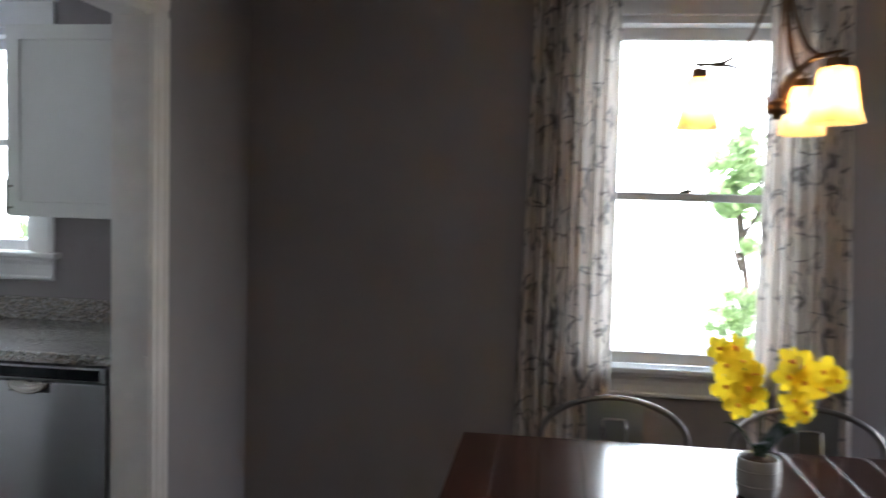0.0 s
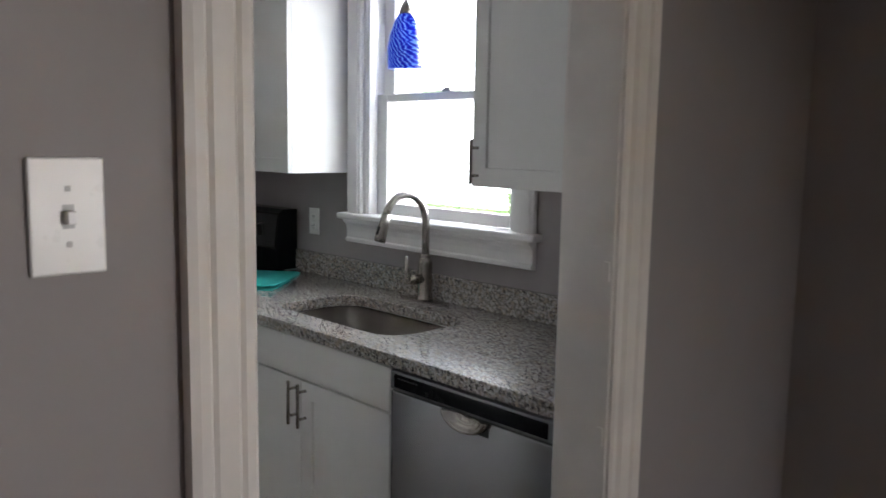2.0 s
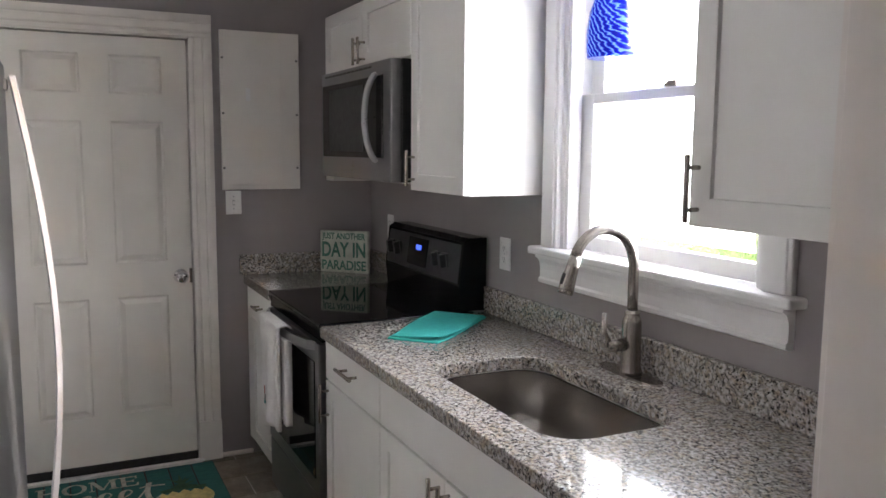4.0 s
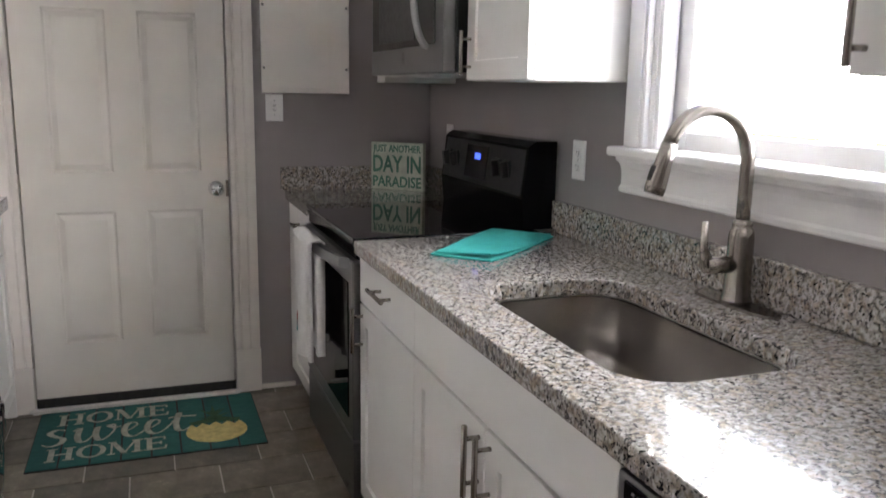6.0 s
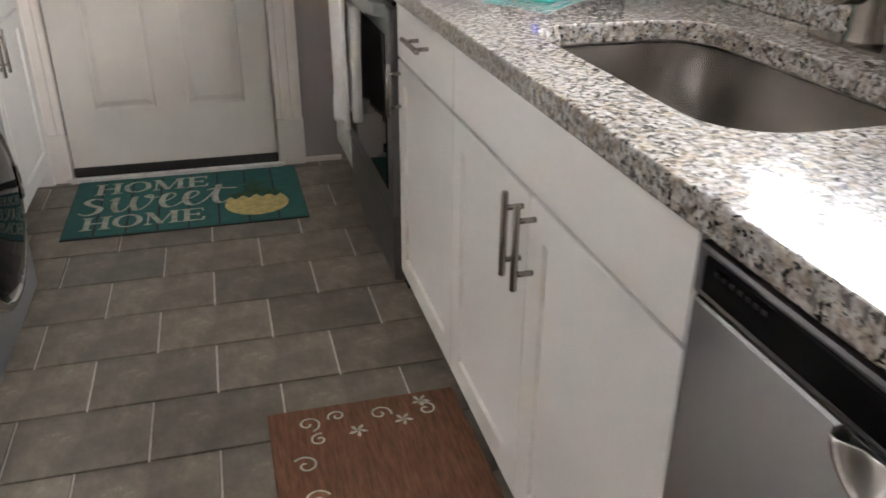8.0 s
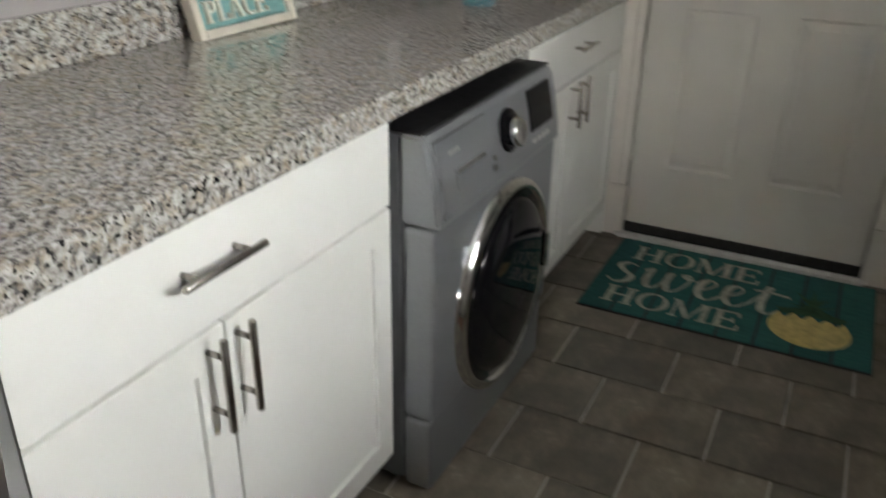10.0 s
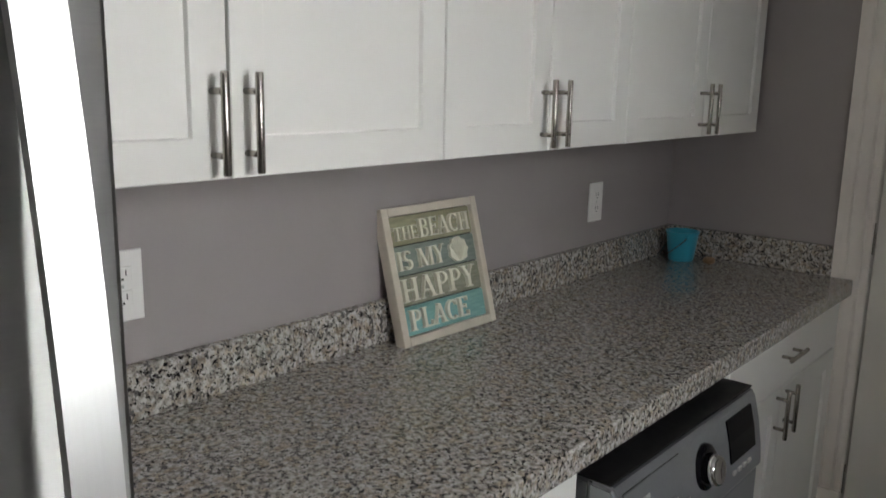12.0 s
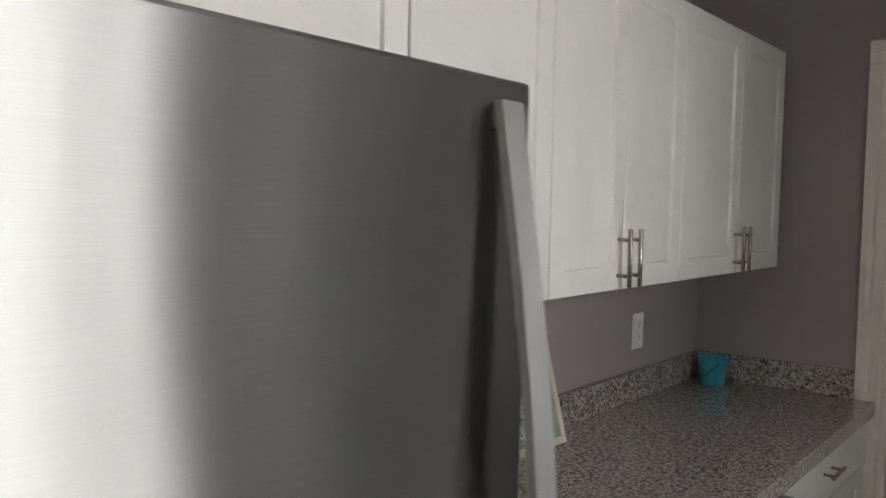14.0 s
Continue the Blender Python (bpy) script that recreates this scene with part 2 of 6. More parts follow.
cover = c.mix(1.0, both, keepers, 'MULTIPLY')
wash = c.node("ShaderNodeTexNoise", Scale=3.0, Detail=3.0)
c.link(uvn.outputs[0], wash.inputs["Vector"])
ground = c.ramp(wash.outputs["Fac"], (0.4, (0.76, 0.72, 0.67)), (0.62, (0.70, 0.60, 0.52)))
c.color(c.mix(cover, ground, (0.06, 0.05, 0.06)))
c.bump(c.noise(500, 2), 0.3, 0.0008)


def see_through(n, colour, share):
    """Lets a share of the light pass through a thin cloth, petal or glass."""
    tr = n.node("ShaderNodeBsdfTranslucent")
    tr.inputs[0].default_value = (*colour, 1)
    ms = n.node("ShaderNodeMixShader")
    ms.inputs[0].default_value = share
    n.link(n.b.outputs[0], ms.inputs[1])
    n.link(tr.outputs[0], ms.inputs[2])
    n.link(ms.outputs[0], n.t.nodes["Material Output"].inputs[0])


see_through(c, (0.76, 0.70, 0.64), 0.30)
see_through(painted("orchid_petal", (0.95, 0.70, 0.03), 0.55, 30, 0.14, 0.2), (0.98, 0.76, 0.03), 0.45)


def glassy(name, tint, rough=0.0, weight=1.0):
    n = Nodes(name, tint, rough)
    n.b.inputs["Transmission Weight"].default_value = weight
    n.b.inputs["IOR"].default_value = 1.45
    return n


glassy("pane_glass", (0.97, 0.99, 0.98))
lf = Nodes("foliage", (0.06, 0.11, 0.03), 0.55)
lf.color(lf.ramp(lf.noise(3, 4), (0.3, (0.09, 0.15, 0.04)), (0.7, (0.18, 0.26, 0.09))))
see_through(lf, (0.52, 0.66, 0.36), 0.55)
# emissive sheet in place of the overexposed sky; it also lights the rooms
hz = Nodes("backdrop_glow", (0.9, 0.95, 1.0), 1.0)
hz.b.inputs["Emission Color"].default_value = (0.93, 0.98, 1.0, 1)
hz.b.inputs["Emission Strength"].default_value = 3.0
painted("bark", (0.09, 0.065, 0.045), 0.9, 12, 0.4, 0.8, 30)
painted("grass", (0.07, 0.11, 0.03), 0.95, 4, 0.3, 0.8, 40)

bl = Nodes("blue_glass", (0.01, 0.03, 0.55), 0.10)
wv = bl.t.nodes.new("ShaderNodeTexWave")
wv.inputs["Scale"].default_value, wv.inputs["Distortion"].default_value = 85.0, 7.0
wv.inputs["Detail"].default_value = 3.0
bl.link(bl.coords((0.25, 0.25, 1.0), (0.35, 0.2, 0)), wv.inputs["Vector"])
swirl = bl.ramp(wv.outputs["Fac"], (0.40, (0.003, 0.008, 0.35)), (0.75, (0.012, 0.06, 0.70)), (0.98, (0.20, 0.42, 0.95)))
bl.color(swirl)
bl.b.inputs["Transmission Weight"].default_value = 0.35
bl.link(swirl, bl.b.inputs["Emission Color"])
bl.b.inputs["Emission Strength"].default_value = 0.09

sh = Nodes("lamp_glass", (0.92, 0.66, 0.36), 0.35)
sh.b.inputs["Emission Color"].default_value = (1.0, 0.50, 0.15, 1)
sh.b.inputs["Emission Strength"].default_value = 0.10
see_through(sh, (0.97, 0.76, 0.44), 0.6)
bb = Nodes("bulb_glow", (1, 0.9, 0.7), 0.3)
bb.b.inputs["Emission Color"].default_value = (1.0, 0.80, 0.50, 1)
bb.b.inputs["Emission Strength"].default_value = 19.0
bs = Nodes("bulb_glow_small", (1, 0.9, 0.8), 0.3)
bs.b.inputs["Emission Color"].default_value = (1.0, 0.85, 0.65, 1)
bs.b.inputs["Emission Strength"].default_value = 1.5
di = Nodes("display_blue", (0.01, 0.02, 0.2), 0.3)
di.b.inputs["Emission Color"].default_value = (0.05, 0.12, 1.0, 1)
di.b.inputs["Emission Strength"].default_value = 0.35


# ---- building helpers ----
def thing(name, base, label, category, group="", kind=""):
    ob = new(name)
    ob.location = base
    ob.empty_display_size = 0.05
    return tagged(ob, label, category, group, kind)


def part(name, bm, material, parent, label=""):
    """Links a bmesh, in world coordinates, as one mesh under a thing or a part."""
    me = bpy.data.meshes.new(name)
    bm.to_mesh(me)
    bm.free()
    me.materials.append(MATS[material])
    ob = new(name, me)
    if parent is not None:
        ob.parent = parent
        if parent.type == 'EMPTY':
            ob.matrix_parent_inverse = Matrix.Translation(-Vector(parent.location))
    return tagged(ob, label)


def smooth(ob):
    for p in ob.data.polygons:
        p.use_smooth = True
    return ob


def add_box(bm, x0, x1, y0, y1, z0, z1, bevel=0.0, seg=1):
    x0, x1, y0, y1, z0, z1 = min(x0, x1), max(x0, x1), min(y0, y1), max(y0, y1), min(z0, z1), max(z0, z1)
    made = bmesh.ops.create_cube(bm, size=1.0)["verts"]
    for v in made:
        v.co = Vector(((x0 + x1) / 2 + v.co.x * (x1 - x0), (y0 + y1) / 2 + v.co.y * (y1 - y0), (z0 + z1) / 2 + v.co.z * (z1 - z0)))
    if bevel > 0:
        edges = list({e for v in made for e in v.link_edges})
        bevel = min(bevel, 0.45 * min(x1 - x0, y1 - y0, z1 - z0))
        bmesh.ops.bevel(bm, geom=edges, offset=bevel, segments=seg, affect='EDGES', profile=0.5)
    return bm


def boxes(*rows, bevel=0.0, seg=1):
    bm = bmesh.new()
    for r in rows:
        add_box(bm, *r, bevel=bevel, seg=seg)
    return bm


def add_tube(bm, points, radius, sides=12, caps=True):
    """A tube along points; radius is one number or one for each point."""
    pts = [Vector(p) for p in points]
    rads = radius if isinstance(radius, (list, tuple)) else [radius] * len(pts)
    rings, last = [], None
    for i, p in enumerate(pts):
        d = (pts[min(i + 1, len(pts) - 1)] - pts[max(i - 1, 0)]).normalized()
        if last is None:
            side = d.orthogonal().normalized()
        else:
            side = (last - d * last.dot(d)).normalized()
        last = side
        up = d.cross(side)
        rings.append([bm.verts.new(p + rads[i] * (math.cos(a) * side + math.sin(a) * up)) for a in [2 * math.pi * k / sides for k in range(sides)]])
    for a, b in zip(rings, rings[1:]):
        for k in range(sides):
            fc = bm.faces.new((a[k], a[(k + 1) % sides], b[(k + 1) % sides], b[k]))
            fc.smooth = True
    if caps:
        bm.faces.new(rings[0][::-1])
        bm.faces.new(rings[-1])
    return bm


def add_lathe(bm, profile, centre, sides=32, closed=False, squash=(1, 1), wave=None):
    """Turns a profile of (radius, z) round the upright through centre."""
    cx, cy, cz = centre
    rings = []
    for r, z in profile:
        ring = []
        for k in range(sides):
            a = 2 * math.pi * k / sides
            rr = r * (1 + (wave(a) if wave else 0))
            ring.append(bm.verts.new((cx + squash[0] * rr * math.cos(a), cy + squash[1] * rr * math.sin(a), cz + z)))
        rings.append(ring)
    for a, b in zip(rings, rings[1:]):
        for k in range(sides):
            fc = bm.faces.new((a[k], a[(k + 1) % sides], b[(k + 1) % sides], b[k]))
            fc.smooth = True
    if profile[0][0] > 1e-5:
        bm.faces.new(rings[0][::-1])
    if profile[-1][0] > 1e-5 and not closed:
        bm.faces.new(rings[-1])
    return bm


def arc(n, a0, a1):
    return [radians(a0 + (a1 - a0) * i / (n - 1)) for i in range(n)]


def add_prism(bm, outline, lo, hi, place):
    """An outline of (u, v) pushed out from lo to hi; place(u, v, w) gives the world point."""
    a = [bm.verts.new(place(u, v, lo)) for u, v in outline]
    b = [bm.verts.new(place(u, v, hi)) for u, v in outline]
    bm.faces.new(a[::-1])
    bm.faces.new(b)
    n = len(outline)
    for k in range(n):
        bm.faces.new((a[k], a[(k + 1) % n], b[(k + 1) % n], b[k]))
    return bm


def text_mesh(words, size, depth, m, width=None, shear=0.0, bold=0.0):
    """Words as a bmesh: built-in font, standing in the plane of the pose m (x along the line, y up, z out), squeezed to width."""
    cu = bpy.data.curves.new("lettering", 'FONT')
    cu.body, cu.size, cu.extrude, cu.shear = words, size, depth / 2, shear
    cu.offset = bold
    cu.align_x, cu.align_y, cu.resolution_u = 'CENTER', 'CENTER', 3
    ob = bpy.data.objects.new("lettering", cu)
    scene.collection.objects.link(ob)
    me = bpy.data.meshes.new_from_object(ob.evaluated_get(bpy.context.evaluated_depsgraph_get()))
    bpy.data.objects.remove(ob)
    xs = [v.co.x for v in me.vertices]
    k = width / (max(xs) - min(xs)) if width else 1.0
    bm = bmesh.new()
    bm.from_mesh(me)
    bpy.data.meshes.remove(me)
    bmesh.ops.transform(bm, matrix=m @ Matrix.Diagonal((k, 1, 1, 1)), verts=bm.verts)
    return bm


def letters(parent, bm, material, label=""):
    """Splits a text bmesh into one part for each letter."""
    left = set(bm.faces)
    while left:
        group, stack = set(), [left.pop()]
        while stack:
            fc = stack.pop()
            group.add(fc)
            for ed_ in fc.edges:
                for other in ed_.link_faces:
                    if other in left:
                        left.discard(other)
                        stack.append(other)
        out, vm = bmesh.new(), {}
        for fc in group:
            for v in fc.verts:
                if v not in vm:
                    vm[v] = out.verts.new(v.co)
        for fc in group:
            out.faces.new([vm[v] for v in fc.verts])
        part("letter", out, material, parent, label)
    bm.free()


# a capital alphabet with serifs: bars (x0, x1, y, h), slants (x0, y0, x1, y1, w), bows (cx, cy, rx, ry, a0, a1, wside, wtop)
def serif_strokes(ch):
    T, t = 0.17, 0.065

    def stem(x, w=T, top=True, foot=True):
        out = [("slant", x, 0, x, 1, w)]
        out += [("bar", x - w / 2 - 0.08, x + w / 2 + 0.08, 0.975, 0.05)] if top else []
        out += [("bar", x - w / 2 - 0.08, x + w / 2 + 0.08, 0.025, 0.05)] if foot else []
        return out

    if ch == "H":
        return 0.90, stem(0.19) + stem(0.71) + [("bar", 0.19, 0.71, 0.5, t)]
    if ch == "O":
        return 0.90, [("bow", 0.45, 0.5, 0.44, 0.51, 90, 270, 0.17, 0.06), ("bow", 0.45, 0.5, 0.44, 0.51, -90, 90, 0.17, 0.06)]
    if ch == "M":
        return 1.10, stem(0.15, t) + stem(0.92) + [("slant", 0.17, 1, 0.53, 0.03, T), ("slant", 0.87, 1, 0.54, 0.03, t)]
    if ch == "E":
        return 0.74, stem(0.19) + [("bar", 0.19, 0.68, 0.968, t), ("bar", 0.19, 0.54, 0.51, t), ("bar", 0.19, 0.70, 0.032, t), ("slant", 0.66, 1, 0.67, 0.76, t), ("slant", 0.54, 0.62, 0.54, 0.40, t), ("slant", 0.67, 0, 0.70, 0.26, t)]
    if ch == "T":
        return 0.80, stem(0.40, T, False) + [("bar", 0.05, 0.75, 0.968, t), ("slant", 0.08, 1, 0.06, 0.76, t), ("slant", 0.72, 1, 0.74, 0.76, t)]
    if ch == "B":
        return 0.76, stem(0.19) + [("bar", 0.19, 0.36, y, t) for y in (0.968, 0.52, 0.032)] + [("bow", 0.36, 0.755, 0.29, 0.245, -90, 90, 0.15, t), ("bow", 0.36, 0.27, 0.34, 0.27, -90, 90, 0.16, t)]
    if ch == "P":
        return 0.74, stem(0.19) + [("bar", 0.19, 0.36, y, t) for y in (0.968, 0.475)] + [("bow", 0.36, 0.72, 0.33, 0.28, -90, 90, 0.16, t)]
    if ch == "A":
        return 0.90, [("slant", 0.44, 1, 0.14, 0, t), ("slant", 0.45, 1, 0.75, 0, T), ("bar", 0.24, 0.66, 0.33, t), ("bar", 0.03, 0.27, 0.025, 0.05), ("bar", 0.59, 0.89, 0.025, 0.05)]
    if ch == "C":
        return 0.80, [("bow", 0.44, 0.5, 0.41, 0.51, 48, 312, 0.17, 0.07), ("slant", 0.70, 0.98, 0.71, 0.70, t)]
    if ch == "I":
        return 0.42, stem(0.21)
    if ch == "S":
        return 0.64, [("bow", 0.31, 0.735, 0.27, 0.275, 25, 270, 0.13, 0.10), ("bow", 0.32, 0.275, 0.29, 0.285, -160, 90, 0.14, 0.10)]
    if ch == "Y":
        return 0.86, stem(0.43, T, False)[1:] + [("slant", 0.43, 0, 0.43, 0.5, T), ("slant", 0.15, 1, 0.43, 0.46, T), ("slant", 0.71, 1, 0.44, 0.46, t), ("bar", 0.01, 0.30, 0.975, 0.05), ("bar", 0.59, 0.83, 0.975, 0.05)]
    if ch == "L":
        return 0.72, stem(0.19) + [("bar", 0.19, 0.68, 0.032, t), ("slant", 0.66, 0, 0.69, 0.28, t)]
    return 0.40, []


def serif_words(parent, words, height, depth, m, width, material, label):
    """Raised serif capitals, centred on the pose m (x along the line, y up, z out), one part a letter."""
    glyphs = [serif_strokes(ch) for ch in words]
    total = sum(g_[0] for g_ in glyphs)
    k, x = width / total, -width / 2
    for wide, strokes in glyphs:
        bm = bmesh.new()
        for i, (kind_, *p) in enumerate(strokes):
            if kind_ == "bar":
                x0, x1, y, h = p
                pts = [(x0, y - h / 2), (x1, y - h / 2), (x1, y + h / 2), (x0, y + h / 2)]
            elif kind_ == "slant":
                x0, y0, x1, y1, w = p
                pts = [(x0 - w / 2, y0), (x0 + w / 2, y0), (x1 + w / 2, y1), (x1 - w / 2, y1)]
            else:
                cx, cy, rx, ry, a0, a1, ws_, wt = p
                pts = [(cx + rx * math.cos(t), cy + ry * math.sin(t)) for t in arc(13, a0, a1)]
                pts += [(cx + (rx - ws_) * math.cos(t), cy + (ry - wt) * math.sin(t)) for t in arc(13, a1, a0)]
            add_prism(bm, pts, 0.0, depth + 0.00006 * i, lambda u, v, w: tuple(m @ Vector((x + u * k, (v - 0.5) * height, w))))
        if strokes:
            bmesh.ops.recalc_face_normals(bm, faces=bm.faces)
            part("letter", bm, material, parent, label)
        else:
            bm.free()
        x += wide * k


def structure(name, bm, material, label, category):
    return tagged(part(name, bm, material, None), label, category, kind="structure")


# ---- plan ----
PX = -1.04          # dining face of the partition
PK = -1.165         # kitchen face of the partition
DY0, DY1 = 2.768, 3.568   # doorway
DH = 2.075
END = -4.63         # end wall of the kitchen
SOUTH = 1.968       # laundry wall
NORTH = 4.385       # sink wall
DN = 4.45           # dining window wall
OUT = 4.66
CEIL = 2.44
DE, DS = 3.0, -1.3  # dining room's far walls
COUNTER = 0.915

# floors
structure("floor_dining", boxes((PK, DE, DS, OUT, -0.12, -0.012)), "grout", "dark floor bed of the dining room", "floor")
structure("floor_kitchen", boxes((END - 0.15, PK, SOUTH - 0.15, OUT, -0.12, -0.006)), "grout", "grey grouted tile floor", "floor")
structure("ceiling_dining", boxes((PX, DE, DS, DN, CEIL, CEIL + 0.1)), "ceiling_paint", "plain white ceiling", "ceiling")
structure("ceiling_kitchen", boxes((END, PK, SOUTH, NORTH, CEIL, CEIL + 0.1)), "ceiling_paint", "plain white ceiling", "ceiling")

# partition with the doorway
structure("wall_partition", boxes((PK, PX, DS, DY0 - 0.018, 0, CEIL + 0.1), (PK, PX, DY1 + 0.018, DN, 0, CEIL + 0.1), (PK, PX, DY0 - 0.018, DY1 + 0.018, DH + 0.018, CEIL + 0.1)),
          "wall_paint", "taupe grey painted partition wall with a doorway", "wall")
# sink wall with its window
KW0, KW1, KZ0, KZ1 = -2.86, -1.995, 1.215, 2.20
structure("wall_north_kitchen", boxes((END, KW0, NORTH, OUT, 0, CEIL + 0.1), (KW1, PK, NORTH, OUT, 0, CEIL + 0.1),
          (KW0, KW1, NORTH, OUT, 0, KZ0 - 0.025), (KW0, KW1, NORTH, OUT, KZ1, CEIL + 0.1)), "wall_paint", "taupe grey kitchen wall with a window", "wall")
# dining window wall
DW0, DW1, DZ0, DZ1 = 0.40, 1.24, 0.835, 2.262
structure("wall_north_dining", boxes((PK, DW0, DN, OUT + 0.05, 0, CEIL + 0.1), (DW1, DE, DN, OUT + 0.05, 0, CEIL + 0.1),
          (DW0, DW1, DN, OUT + 0.05, 0, DZ0 - 0.025), (DW0, DW1, DN, OUT + 0.05, DZ1, CEIL + 0.1)), "wall_paint", "taupe grey dining room wall with a window", "wall")
structure("wall_laundry", boxes((END, PK, SOUTH - 0.15, SOUTH, 0, CEIL + 0.1)), "wall_paint", "taupe grey wall behind the laundry counter", "wall")
EY0, EY1, EH = 2.651, 3.475, 2.04
structure("wall_end", boxes((END - 0.15, END, SOUTH - 0.15, EY0 - 0.018, 0, CEIL + 0.1), (END - 0.15, END, EY1 + 0.018, OUT, 0, CEIL + 0.1),
          (END - 0.15, END, EY0 - 0.018, EY1 + 0.018, EH + 0.018, CEIL + 0.1)), "wall_paint", "taupe grey end wall of the kitchen", "wall")
# the opening is assumed, cut only for the added side lamp
structure("wall_east_dining", boxes((DE, DE + 0.15, DS, 3.50, 0, CEIL + 0.1), (DE, DE + 0.15, 4.40, OUT, 0, CEIL + 0.1), (DE, DE + 0.15, 3.50, 4.40, 0, 0.75), (DE, DE + 0.15, 3.50, 4.40, 2.15, CEIL + 0.1)), "wall_paint", "plain taupe wall with an assumed opening for the side lamp", "wall")
structure("wall_south_dining", boxes((PX, DE, DS - 0.15, DS, 0, CEIL + 0.1)), "wall_paint", "plain taupe wall", "wall")


# ---- doorway trim ----
def casing_piece(bm, along, lo, hi, wall, out, edge, width, side):
    """One moulded casing board. along 'z': upright from lo to hi at y edge; along 'y': a head from lo to hi at z edge.
    Its face looks along out (+1 or -1 in x) from the wall plane; side says which way the width goes from edge."""
    prof = [(0, 0), (0, 0.010), (0.006, 0.014), (0.018, 0.014), (0.024, 0.010), (0.032, 0.018), (0.060, 0.019), (0.066, 0.015), (0.072, 0.021), (0.086, 0.023), (width, 0.020), (width, 0)]
    ring = []
    for end in (lo, hi):
        row = []
        for u, w in prof:
            if along == 'z':
                row.append(bm.verts.new((wall + out * w, edge + side * u, end)))
            else:
                row.append(bm.verts.new((wall + out * w, end, edge + side * u)))
        ring.append(row)
    n = len(prof)
    for k in range(n):
        bm.faces.new((ring[0][k], ring[0][(k + 1) % n], ring[1][(k + 1) % n], ring[1][k]))
    bm.faces.new(ring[0][::-1])
    bm.faces.new(ring[1])
    return bm


trim = thing("trim_doorway", (PX, DY0, 0), "cream painted moulded doorway casing", "trim", kind="structure")
for wall, out, lab in ((PX, 1, "dining"), (PK, -1, "kitchen")):
    bm = bmesh.new()
    casing_piece(bm, 'z', 0, DH + 0.006, wall, out, DY0 - 0.004, 0.098, -1)
    part("casing_side", bm, "trim_paint", trim)
    bm = bmesh.new()
    casing_piece(bm, 'z', 0, DH + 0.006, wall, out, DY1 + 0.004, 0.098, 1)
    part("casing_side", bm, "trim_paint", trim)
    bm = bmesh.new()
    casing_piece(bm, 'y', DY0 - 0.102, DY1 + 0.102, wall, out, DH + 0.006, 0.098, 1)
    part("casing_head", bm, "trim_paint", trim)
part("jamb", boxes((PK - 0.002, PX + 0.002, DY0 - 0.018, DY0, 0, DH), bevel=0.002), "trim_paint", trim)
part("jamb", boxes((PK - 0.002, PX + 0.002, DY1, DY1 + 0.018, 0, DH), bevel=0.002), "trim_paint", trim)
part("head_jamb", boxes((PK - 0.002, PX + 0.002, DY0 - 0.018, DY1 + 0.018, DH, DH + 0.018), bevel=0.002), "trim_paint", trim)
for zz in (0.93, 1.27):
    part("strike_plate", boxes((-1.06, -1.046, DY1 - 0.003, DY1 + 0.001, zz - 0.02, zz + 0.02), bevel=0.001), "trim_paint", trim, "painted-over strike plate")


